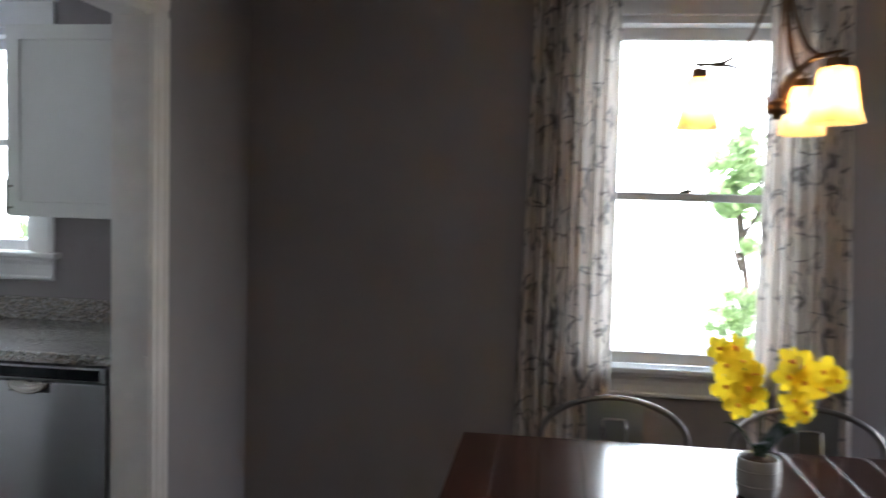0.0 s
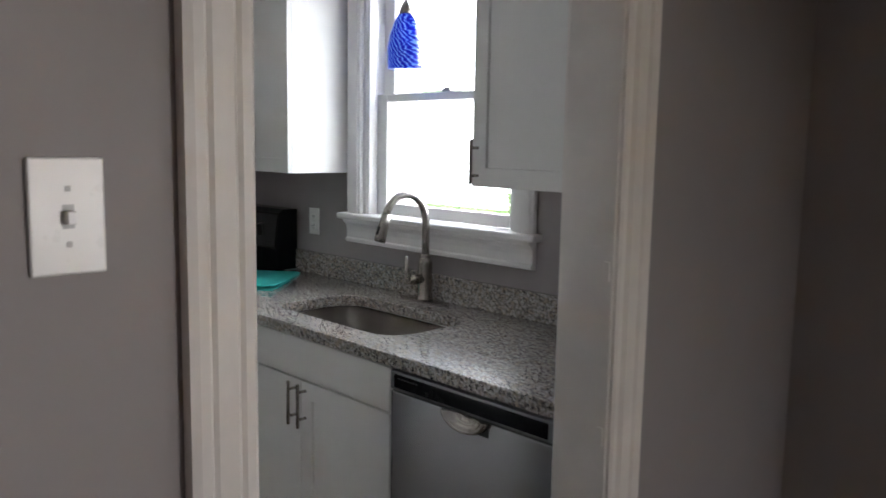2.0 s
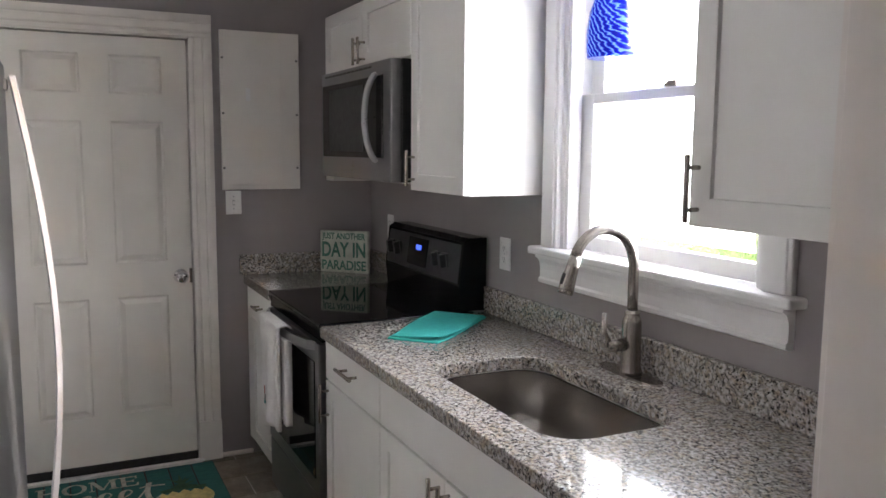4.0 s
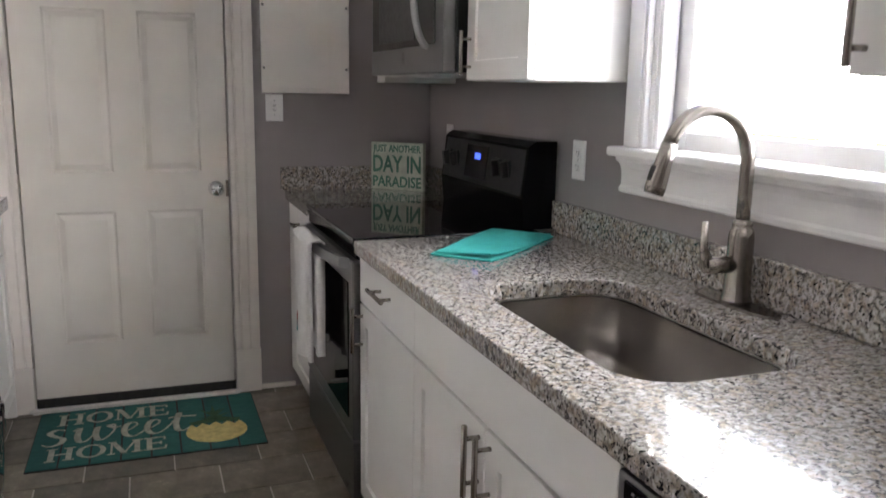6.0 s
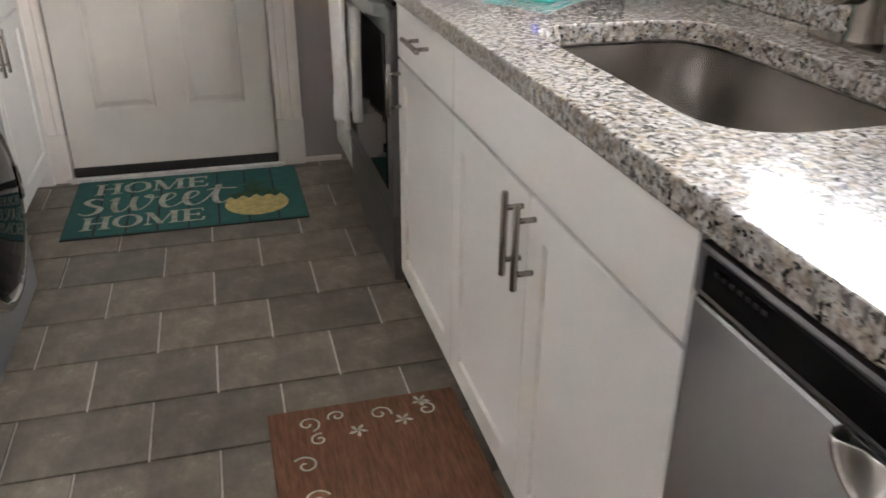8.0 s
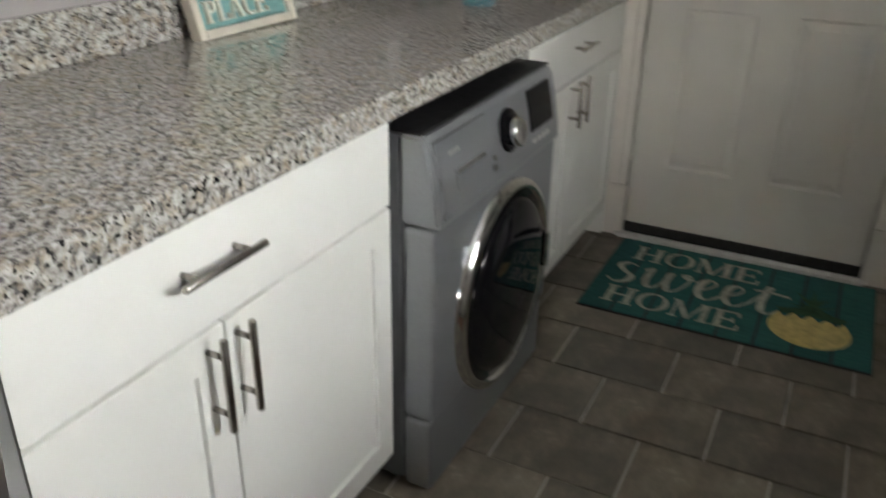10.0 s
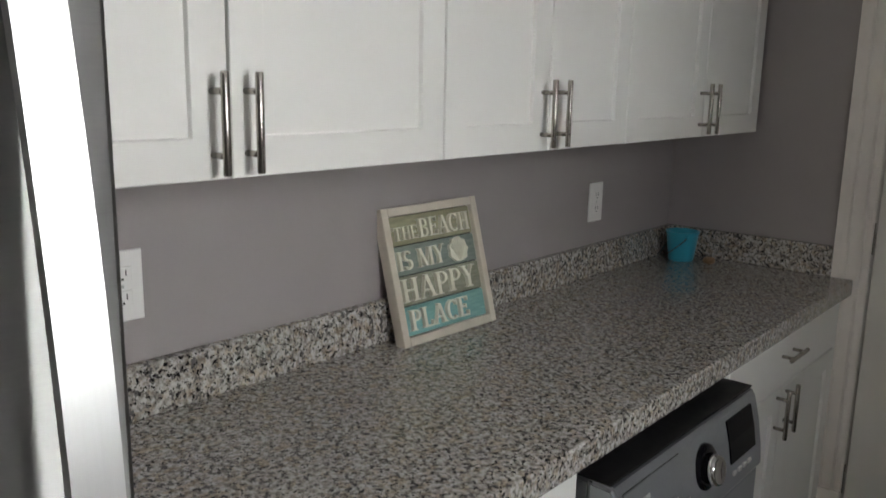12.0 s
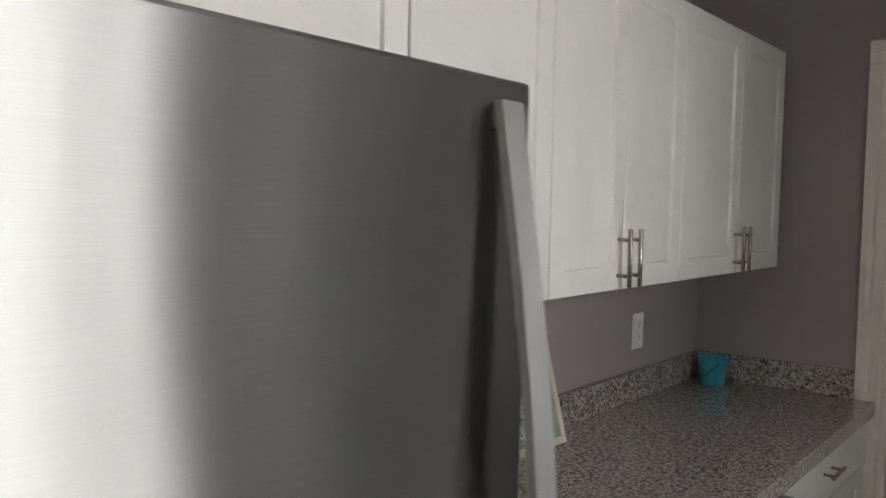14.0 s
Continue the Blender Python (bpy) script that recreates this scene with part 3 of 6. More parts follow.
# ---- windows ----
def sash_window(name, x0, x1, z0, z1, wall, rail, label, apron=True, stool=0.055, ears=0.06):
    """A double-hung window whose room face is at y = wall, looking along -y."""
    w = thing(name, ((x0 + x1) / 2, wall, z0), label, "window", kind="structure")
    cw = 0.09
    for a, b in ((x0 - cw, x0), (x1, x1 + cw)):
        part("casing", boxes((a, b, wall - 0.02, wall, z0, z1), (a + 0.012, b - 0.012, wall - 0.026, wall - 0.02, z0, z1), bevel=0.003), "window_paint", w)
    part("head_casing", boxes((x0 - cw - 0.01, x1 + cw + 0.01, wall - 0.024, wall, z1, z1 + 0.11), (x0 - cw - 0.025, x1 + cw + 0.025, wall - 0.04, wall, z1 + 0.11, z1 + 0.13), bevel=0.003), "window_paint", w)
    for a, b in ((x0, x0 + 0.02), (x1 - 0.02, x1)):
        part("window_frame", boxes((a, b, wall - 0.002, OUT + 0.04, z0, z1)), "window_paint", w)
        part("stop_bead", boxes((a if a == x0 else b - 0.034, a + 0.034 if a == x0 else b, wall + 0.002, wall + 0.05, z0, z1), bevel=0.003), "window_paint", w)
    part("window_frame", boxes((x0, x1, wall - 0.002, OUT + 0.04, z1 - 0.03, z1)), "window_paint", w)
    part("window_sill", boxes((x0 - cw - 0.03, x1 + cw + 0.03, wall - stool, wall + 0.05, z0 - 0.026, z0), bevel=0.007, seg=2), "window_paint", w, "painted projecting window stool")
    part("outer_sill", boxes((x0 + 0.02, x1 - 0.02, wall + 0.05, OUT + 0.06, z0 - 0.026, z0 - 0.004)), "window_paint", w)
    if apron:
        cove = [(0.0, 0.0), (0.040, 0.0), (0.040, -0.010), (0.030, -0.016), (0.022, -0.030), (0.019, -0.050), (0.019, -0.078), (0.026, -0.084), (0.026, -0.094), (0.016, -0.100), (0.0, -0.100)]
        bm = bmesh.new()
        add_prism(bm, cove, x0 - cw, x1 + cw, lambda u, v, w_: (w_, wall - u, z0 - 0.026 + v))
        bmesh.ops.recalc_face_normals(bm, faces=bm.faces)
        part("apron", bm, "window_paint", w, "moulded apron under the stool")
    for nm, ya, za, zb, lo_rail in (("lower_sash", wall + 0.055, z0, rail + 0.016, 0.048), ("upper_sash", wall + 0.093, rail - 0.016, z1 - 0.03, 0.034)):
        a, b = x0 + 0.02, x1 - 0.02
        st = 0.066
        sash = part(nm, boxes((a, a + st, ya, ya + 0.034, za, zb), (b - st, b, ya, ya + 0.034, za, zb), (a + st, b - st, ya, ya + 0.034, za, za + lo_rail),
                              (a + st, b - st, ya, ya + 0.034, zb - (0.032 if nm == "lower_sash" else 0.05), zb), bevel=0.003), "window_paint", w)
        pane = part("pane", boxes((a + st - 0.005, b - st + 0.005, ya + 0.015, ya + 0.019, za + lo_rail - 0.005, zb - 0.03)), "pane_glass", sash)
        pane.visible_shadow = False
    xm = (x0 + x1) / 2
    part("sash_lock", boxes((xm - 0.025, xm + 0.025, wall + 0.057, wall + 0.081, rail + 0.017, rail + 0.028), (xm - 0.006, xm + 0.03, wall + 0.051, wall + 0.063, rail + 0.026, rail + 0.034), bevel=0.003), "nickel", w)
    return w


sash_window("window_1", KW0, KW1, KZ0, KZ1, NORTH, 1.70, "white painted double-hung window over the sink")
sash_window("window_2", DW0, DW1, DZ0, DZ1, DN, 1.535, "white painted double-hung window of the dining room")
# assumed window out of view, there to hold the added side lamp
w3 = thing("assumed_window", (DE, 3.95, 0.75), "assumed, unseen white window frame added around the side lamp", "window", kind="structure")
part("window_frame", boxes((DE - 0.02, DE + 0.15, 3.50, 3.56, 0.75, 2.15), (DE - 0.02, DE + 0.15, 4.34, 4.40, 0.75, 2.15), (DE - 0.02, DE + 0.15, 3.56, 4.34, 0.75, 0.81), (DE - 0.02, DE + 0.15, 3.56, 4.34, 2.09, 2.15)), "window_paint", w3)


# ---- cabinet kit: fronts face s along y ----
def bar_pull(parent, c, length, direction, s, r=0.006, proj=0.032):
    """A bar pull round c = (x, yface, z) along direction 'x' or 'z'."""
    bm = bmesh.new()
    x, y, z = c
    d = Vector((1, 0, 0)) if direction == 'x' else Vector((0, 0, 1))
    mid = Vector((x, y + s * proj, z))
    add_tube(bm, [mid - d * length / 2, mid - d * (length / 2 - 0.002), mid + d * (length / 2 - 0.002), mid + d * length / 2], [r * 0.8, r, r, r * 0.8], 12)
    for k in (-1, 1):
        a = mid + d * k * length * 0.31
        add_tube(bm, [(a.x, y, a.z), (a.x, y + s * proj, a.z)], r * 0.8, 10)
    return part("handle", bm, "nickel", parent, "brushed nickel bar handle")


def shaker(parent, x0, x1, z0, z1, y, s, pull=None, length=0.14, rail=0.058):
    """A framed door, its face at y, with a sunk panel. pull: (x, z) of an upright handle."""
    bm = bmesh.new()
    rings = []
    for inset, dep in ((0, 0.02), (0, 0.0015), (0.0015, 0), (rail - 0.001, 0), (rail, 0.001), (rail + 0.001, 0.009)):
        a, b, c_, d_ = x0 + inset, x1 - inset, z0 + inset, z1 - inset
        rings.append([bm.verts.new((px, y - s * dep, pz)) for px, pz in ((a, c_), (b, c_), (b, d_), (a, d_))])
    for p, q in zip(rings, rings[1:]):
        for k in range(4):
            bm.faces.new((p[k], p[(k + 1) % 4], q[(k + 1) % 4], q[k]))
    bm.faces.new(rings[0])
    bm.faces.new(rings[-1])
    bmesh.ops.recalc_face_normals(bm, faces=bm.faces)
    d = part("door", bm, "cabinet_paint", parent)
    if pull:
        bar_pull(d, (pull[0], y, pull[1]), length, 'z', s)
    return d


def slab_front(parent, x0, x1, z0, z1, y, s, pull=None, length=0.14, name="drawer_front"):
    d = part(name, boxes((x0, x1, y, y - s * 0.02, z0, z1), bevel=0.0025), "cabinet_paint", parent)
    if pull:
        bar_pull(d, (pull[0], y, pull[1]), length, 'x', s)
    return d


def base_cabinet(x0, x1, back, front, s, label, top=0.873):
    cab = thing("base_cabinet", ((x0 + x1) / 2, (back + front) / 2, 0), label, "cabinet", "white base cabinets")
    part("body", boxes((x0, x1, back, front - s * 0.021, 0.10, top), bevel=0.001), "cabinet_paint", cab)
    part("toe_kick", boxes((x0, x1, back, front - s * 0.085, 0.0, 0.10)), "cabinet_paint", cab)
    return cab


def wall_cabinet(x0, x1, back, front, s, z0, z1, label):
    cab = thing("wall_cabinet", ((x0 + x1) / 2, (back + front) / 2, z0), label, "cabinet", "white wall cabinets")
    part("body", boxes((x0, x1, back, front - s * 0.021, z0, z1), bevel=0.001), "cabinet_paint", cab)
    return cab


G = 0.0025
# ---- sink run ----
SF = 3.722
cab = base_cabinet(-3.335, -2.797, NORTH - 0.003, SF, -1, "white shaker base cabinet with one drawer beside the range")
slab_front(cab, -3.325, -2.797 - G, 0.731, 0.868, SF, -1, (-3.05, 0.815), 0.15)
shaker(cab, -3.325, -2.797 - G, 0.108, 0.724, SF, -1, (-3.296, 0.648), 0.14)
cab = thing("base_cabinet", (-2.345, 4.06, 0), "white shaker sink base cabinet with two doors", "cabinet", "white base cabinets")
for nm, row in (("side_panel", (-2.797, -2.779, SF + 0.021, NORTH - 0.003, 0.10, 0.873)), ("side_panel", (-1.91, -1.892, SF + 0.021, NORTH - 0.003, 0.10, 0.873)), ("bottom_panel", (-2.779, -1.91, SF + 0.021, NORTH - 0.003, 0.10, 0.118)),
                ("back_panel", (-2.779, -1.91, NORTH - 0.02, NORTH - 0.003, 0.118, 0.873)), ("front_rail", (-2.779, -1.91, SF + 0.021, SF + 0.04, 0.70, 0.873)), ("toe_kick", (-2.797, -1.892, SF + 0.085, NORTH - 0.003, 0.0, 0.10))):
    part(nm, boxes(row), "cabinet_paint", cab)
slab_front(cab, -2.797 + G, -1.892 - G, 0.731, 0.868, SF, -1, name="false_front")
shaker(cab, -2.797 + G, -2.354 - G, 0.108, 0.724, SF, -1, (-2.382, 0.648), 0.15)
shaker(cab, -2.354 + G, -1.892 - G, 0.108, 0.724, SF, -1, (-2.326, 0.648), 0.15)
cab = base_cabinet(-4.607, -4.103, NORTH - 0.003, SF, -1, "narrow white shaker base cabinet in the corner")
slab_front(cab, -4.53, -4.103 - G, 0.731, 0.868, SF, -1, (-4.315, 0.803), 0.11)
shaker(cab, -4.53, -4.103 - G, 0.108, 0.724, SF, -1, (-4.15, 0.62), 0.14)
part("filler", boxes((-4.607, -4.533, SF + 0.002, SF + 0.02, 0.1, 0.868)), "cabinet_paint", cab)
fp = thing("end_filler", (-1.22, 4.0, 0), "white filler panel beside the dishwasher", "panel")
part("board", boxes((-1.272, -1.19, NORTH - 0.003, SF + 0.01, 0, 0.873), bevel=0.001), "cabinet_paint", fp)


def rounded(x0, x1, y0, y1, r, n=7):
    pts = []
    for cx, cy, a in ((x1 - r, y1 - r, 0), (x0 + r, y1 - r, 90), (x0 + r, y0 + r, 180), (x1 - r, y0 + r, 270)):
        pts += [(cx + r * math.cos(t), cy + r * math.sin(t)) for t in arc(n, a, a + 90)]
    return pts


def slab_with_hole(x0, x1, y0, y1, hole, z0, z1):
    """A worktop with a rounded hole; the ring between the outline and the hole is bridged."""
    bm = bmesh.new()
    n = len(hole)
    cx, cy = sum(p[0] for p in hole) / n, sum(p[1] for p in hole) / n
    outer = []
    for u, v in hole:
        dx, dy = u - cx, v - cy
        k = min(((x1 - cx) if dx > 0 else (x0 - cx)) / dx if abs(dx) > 1e-6 else 1e9, ((y1 - cy) if dy > 0 else (y0 - cy)) / dy if abs(dy) > 1e-6 else 1e9)
        outer.append([cx + dx * k, cy + dy * k])
    for X, Y in ((x0, y0), (x0, y1), (x1, y0), (x1, y1)):
        best = min(range(n), key=lambda i: (outer[i][0] - X) ** 2 + (outer[i][1] - Y) ** 2)
        outer[best] = [X, Y]
    rings = [[bm.verts.new((p[0], p[1], z)) for p in ring] for ring, z in ((outer, z0), (outer, z1), (hole, z1), (hole, z0))]
    for a, b in ((0, 1), (1, 2), (2, 3), (3, 0)):
        for k in range(n):
            bm.faces.new((rings[a][k], rings[a][(k + 1) % n], rings[b][(k + 1) % n], rings[b][k]))
    bmesh.ops.recalc_face_normals(bm, faces=bm.faces)
    lip = [e for e in bm.edges if len(e.link_faces) == 2 and e.calc_face_angle(0) > 1.2]
    bmesh.ops.bevel(bm, geom=lip, offset=0.004, segments=2, affect='EDGES', profile=0.5)
    return bm


HOLE = rounded(-2.70, -2.02, 3.828, 4.195, 0.10)
CF = 3.706
ct = thing("sink_worktop", (-2.26, 4.05, 0.875), "speckled grey granite worktop with an undermount sink cutout", "countertop")
part("slab", slab_with_hole(-3.338, -1.188, CF, NORTH - 0.003, HOLE, 0.875, COUNTER), "granite", ct)
part("backsplash", boxes((-3.338, -1.188, NORTH - 0.025, NORTH - 0.003, COUNTER + 0.0005, 1.016), bevel=0.002), "granite", ct)
ct = thing("corner_worktop", (-4.36, 4.05, 0.875), "speckled grey granite worktop in the corner by the range", "countertop")
part("slab", boxes((-4.608, -4.102, CF, NORTH - 0.003, 0.875, COUNTER), bevel=0.003, seg=2), "granite", ct)
part("backsplash", boxes((-4.586, -4.102, NORTH - 0.025, NORTH - 0.003, COUNTER + 0.0005, 1.016), bevel=0.002), "granite", ct)
part("end_backsplash", boxes((-4.627, -4.606, 3.69, NORTH - 0.003, COUNTER + 0.0005, 1.016), bevel=0.002), "granite", ct)

sink = thing("sink", (-2.36, 4.01, 0.68), "brushed stainless steel undermount sink with a rounded bowl", "sink")
bm = bmesh.new()
levels = [(0.006, 0.874), (0.0, 0.866), (0.006, 0.74), (0.022, 0.695), (0.06, 0.680), (0.12, 0.677)]
rings = []
for inset, z in levels:
    rings.append([bm.verts.new((u, v, z)) for u, v in rounded(-2.706 + inset, -2.014 - inset, 3.822 + inset, 4.201 - inset, max(0.03, 0.106 - inset * 0.4))])
for a, b in zip(rings, rings[1:]):
    for k in range(len(a)):
        bm.faces.new((a[k], b[k], b[(k + 1) % len(a)], a[(k + 1) % len(a)])).smooth = True
bm.faces.new(rings[-1])
part("bowl", bm, "sink_steel", sink)
bm = bmesh.new()
add_lathe(bm, [(0.045, 0.0), (0.045, 0.003), (0.036, 0.005), (0.030, 0.001), (0.0, 0.0005)], (-2.36, 4.03, 0.678), 28)
part("drain", bm, "chrome", sink, "round chrome drain")

# faucet
TAPX, TAPY = -2.388, 4.312
fa = thing("faucet", (TAPX, TAPY, COUNTER), "brushed nickel gooseneck pull-down kitchen faucet", "faucet")
bm = bmesh.new()
add_prism(bm, [(0.125 * math.copysign(abs(math.cos(t)) ** 0.5, math.cos(t)), 0.030 * math.copysign(abs(math.sin(t)) ** 0.7, math.sin(t))) for t in arc(41, 0, 351)], 0.0, 0.007, lambda u, v, w: (TAPX + 0.0 + u, TAPY + v, COUNTER + w))
part("deck_plate", bm, "nickel", fa)
bm = bmesh.new()
add_lathe(bm, [(0.033, 0.007), (0.032, 0.014), (0.0285, 0.030), (0.0275, 0.09), (0.0265, 0.150), (0.0235, 0.165), (0.019, 0.170), (0.021, 0.176), (0.0165, 0.186)], (TAPX, TAPY, COUNTER), 28)
part("body", bm, "nickel", fa)
bm = bmesh.new()
R = 0.098
neck = [(TAPX, TAPY, COUNTER + 0.18), (TAPX, TAPY, COUNTER + 0.24), (TAPX, TAPY, COUNTER + 0.315)]
neck += [(TAPX - 0.004, TAPY - R + R * math.cos(t), COUNTER + 0.315 + R * math.sin(t)) for t in arc(15, 8, 165)]
add_tube(bm, neck, 0.0145, 16)
part("spout", bm, "nickel", fa)
e = Vector(neck[-1])
dn = Vector((0, -0.30, -0.95)).normalized()
bm = bmesh.new()
add_tube(bm, [e - dn * 0.004, e + dn * 0.03, e + dn * 0.032, e + dn * 0.085, e + dn * 0.10], [0.0165, 0.0175, 0.0175, 0.0215, 0.020], 18)
head = part("spray_head", bm, "nickel", fa)
bm = bmesh.new()
q = e + dn * 0.045 + Vector((0, -0.0185, 0.004))
add_tube(bm, [q, q + dn * 0.03], 0.006, 10)
part("spray_button", bm, "black_plastic", head, "small black button")
bm = bmesh.new()
add_tube(bm, [(TAPX, TAPY - 0.02, COUNTER + 0.090), (TAPX, TAPY - 0.088, COUNTER + 0.092)], 0.0185, 18)
add_tube(bm, [(TAPX, TAPY - 0.080, COUNTER + 0.092), (TAPX, TAPY - 0.094, COUNTER + 0.13), (TAPX, TAPY - 0.094, COUNTER + 0.185)], [0.016, 0.0085, 0.007], 12)
part("lever", bm, "nickel", fa)

# dishwasher
dw = thing("dishwasher", (-1.58, 4.0, 0), "stainless steel dishwasher with a black control strip", "dishwasher")
part("body", boxes((-1.882, -1.278, 3.76, NORTH - 0.02, 0.10, 0.868)), "black_plastic", dw)
part("toe_kick", boxes((-1.88, -1.28, 3.80, 3.82, 0.0, 0.10)), "black_plastic", dw)
bm = boxes((-1.882, -1.278, 3.714, 3.759, 0.11, 0.806), bevel=0.006, seg=2)
door = part("door", bm, "dishwasher_steel", dw)
part("control_strip", boxes((-1.882, -1.278, 3.712, 3.759, 0.809, 0.866), bevel=0.005, seg=2), "stainless_dark", dw)
part("control_panel", boxes((-1.862, -1.298, 3.7085, 3.7135, 0.818, 0.858), bevel=0.002), "black_enamel", dw, "glossy black control panel")
part("vent", boxes(*[(-1.84 + 0.012 * i, -1.833 + 0.012 * i, 3.7065, 3.7088, 0.846, 0.850) for i in range(7)]), "slot_dark", dw)
# no real hollow: the pocket's shade is a flat dark plate
part("handle_recess", boxes((-1.648, -1.492, 3.7122, 3.7145, 0.766, 0.806), bevel=0.001), "slot_dark", door, "flat dark plate for the shade in the handle pocket")
bm = bmesh.new()
rings = []
for size, out in ((1.0, 0.0), (0.985, 0.010), (0.93, 0.017), (0.84, 0.019), (0.76, 0.014), (0.66, 0.008), (0.45, 0.004), (0.06, 0.003)):
    rings.append([bm.verts.new((-1.575 + 0.085 * size * math.cos(t), 3.7138 - out, 0.807 + 0.048 * size * math.sin(t))) for t in arc(25, 180, 360)])
for ra, rb in zip(rings, rings[1:]):
    for i in range(len(ra) - 1):
        bm.faces.new((ra[i], ra[i + 1], rb[i + 1], rb[i])).smooth = True
bmesh.ops.recalc_face_normals(bm, faces=bm.faces)
bmesh.ops.solidify(bm, geom=list(bm.faces), thickness=0.002)
part("handle", bm, "nickel", door, "polished steel pocket handle")

# range
RX0, RX1 = -4.098, -3.342
RM = (RX0 + RX1) / 2
rg = thing("range", (RM, 4.0, 0), "stainless and black electric range with a glass cooktop", "stove")
part("body", boxes((RX0, RX1, 3.745, 4.35, 0.03, 0.905), bevel=0.002), "black_enamel", rg)
for fx in (RX0 + 0.05, RX1 - 0.05):
    bm = bmesh.new()
    add_tube(bm, [(fx, 3.80, 0.0), (fx, 3.80, 0.04)], 0.016, 12)
    part("foot", bm, "black_plastic", rg)
part("cooktop", boxes((RX0 - 0.002, RX1 + 0.002, 3.705, 4.30, 0.906, 0.921), bevel=0.004, seg=2), "dark_glass", rg, "glossy black ceramic glass cooktop")
part("front_trim", boxes((RX0, RX1, 3.715, 3.745, 0.852, 0.905), bevel=0.006, seg=2), "black_enamel", rg)
od = part("oven_door", boxes((RX0 + 0.003, RX1 - 0.003, 3.703, 3.745, 0.275, 0.848), bevel=0.005, seg=2), "stainless_dark", rg)
part("oven_window", boxes((RX0 + 0.05, RX1 - 0.05, 3.699, 3.7035, 0.335, 0.775), bevel=0.002), "dark_glass", od, "dark oven glass")
bm = bmesh.new()
bow = [(RX0 + 0.045 + (RX1 - RX0 - 0.09) * k / 20, 3.702 - 0.054 * math.sin(math.pi * k / 20) ** 0.45) for k in range(21)]
add_prism(bm, bow + [(px_, min(py_ + 0.013, 3.7035)) for px_, py_ in bow[::-1]], 0.818, 0.852, lambda u, v, w: (u, v, w))
bmesh.ops.recalc_face_normals(bm, faces=bm.faces)
part("handle", bm, "stainless_across", od, "flat bowed steel oven handle")
dr = part("drawer", boxes((RX0 + 0.003, RX1 - 0.003, 3.706, 3.745, 0.06, 0.268), bevel=0.006, seg=2), "stainless_dark", rg)
# backguard leaning back
bm = bmesh.new()
prof = [(4.265, 0.922), (4.255, 1.02), (4.273, 1.186), (4.298, 1.203), (4.372, 1.203), (4.372, 0.922)]
add_prism(bm, prof, RX0, RX1, lambda u, v, w: (w, u, v))
bg = part("backguard", bm, "black_enamel", rg)
bm = bmesh.new()
add_prism(bm, [(4.2505, 1.030), (4.2695, 1.177), (4.275, 1.176), (4.256, 1.029)], RX0 + 0.025, RX1 - 0.012, lambda u, v, w: (w, u, v))
part("control_fascia", bm, "fascia_black", bg)
bm = bmesh.new()
add_prism(bm, [(4.2475, 1.050), (4.2625, 1.166), (4.268, 1.165), (4.253, 1.049)], RM - 0.115, RM + 0.075, lambda u, v, w: (w, u, v))
disp = part("display", bm, "black_enamel", bg)
bm = bmesh.new()
add_prism(bm, [(4.2545, 1.118), (4.2570, 1.138), (4.2585, 1.137), (4.2560, 1.117)], RM - 0.030, RM + 0.020, lambda u, v, w: (w, u, v))
part("clock_digits", bm, "display_blue", disp, "glowing blue clock digits")
for kx in (RX0 + 0.085, RX0 + 0.16, RX1 - 0.20, RX1 - 0.125):
    bm = boxes((-0.024, 0.024, -0.030, 0.030, -0.004, 0.007), (-0.013, 0.013, -0.027, 0.027, 0.006, 0.030), bevel=0.004, seg=2)
    bmesh.ops.transform(bm, matrix=Matrix.Translation((kx, 4.2595, 1.105)) @ pose(0, 0, 0, 97), verts=bm.verts)
    part("knob", bm, "black_plastic", bg, "black control knob")

# microwave with its cabinet
MX0, MX1, MF = -4.29, -3.44, 4.015
UZ0, UZ1 = 1.386, 2.150
UF = 4.072
cab = thing("wall_cabinet", (-3.84, 4.2, 1.84), "white shaker wall cabinet above the microwave with two doors", "cabinet", "white wall cabinets")
part("body", boxes((-4.41, -3.387, UF + 0.021, NORTH - 0.003, 1.873, UZ1), bevel=0.001), "cabinet_paint", cab)
part("side_panel", boxes((-4.41, MX0 - 0.004, UF + 0.021, NORTH - 0.003, UZ0, 1.8725), bevel=0.001), "cabinet_paint", cab)
part("filler", boxes((-4.41, MX0 - 0.004, UF, UF + 0.02, UZ0, 1.870)), "cabinet_paint", cab)
shaker(cab, -4.41 + G, -3.90 - G, 1.876, UZ1 - 0.004, UF, -1, (-3.93, 1.940), 0.11)
shaker(cab, -3.90 + G, -3.387 - G, 1.876, UZ1 - 0.004, UF, -1, (-3.87, 1.940), 0.11)
mw = thing("microwave", (RM, 4.2, 1.40), "stainless over-the-range microwave with a curved handle", "microwave")
part("body", boxes((MX0, MX1, MF + 0.045, NORTH - 0.004, 1.412, 1.870), bevel=0.003), "black_plastic", mw)
md = part("door", boxes((MX0, MX1, MF, MF + 0.043, 1.412, 1.870), bevel=0.006, seg=2), "stainless_dark", mw)
part("window", boxes((MX0 + 0.03, MX1 - 0.075, MF - 0.004, MF + 0.002, 1.502, 1.815), bevel=0.003), "dark_glass", md, "dark glass window")
part("screen", boxes((MX0 + 0.13, MX1 - 0.28, MF - 0.0055, MF - 0.003, 1.525, 1.79)), "black_plastic", md)
bm = bmesh.new()
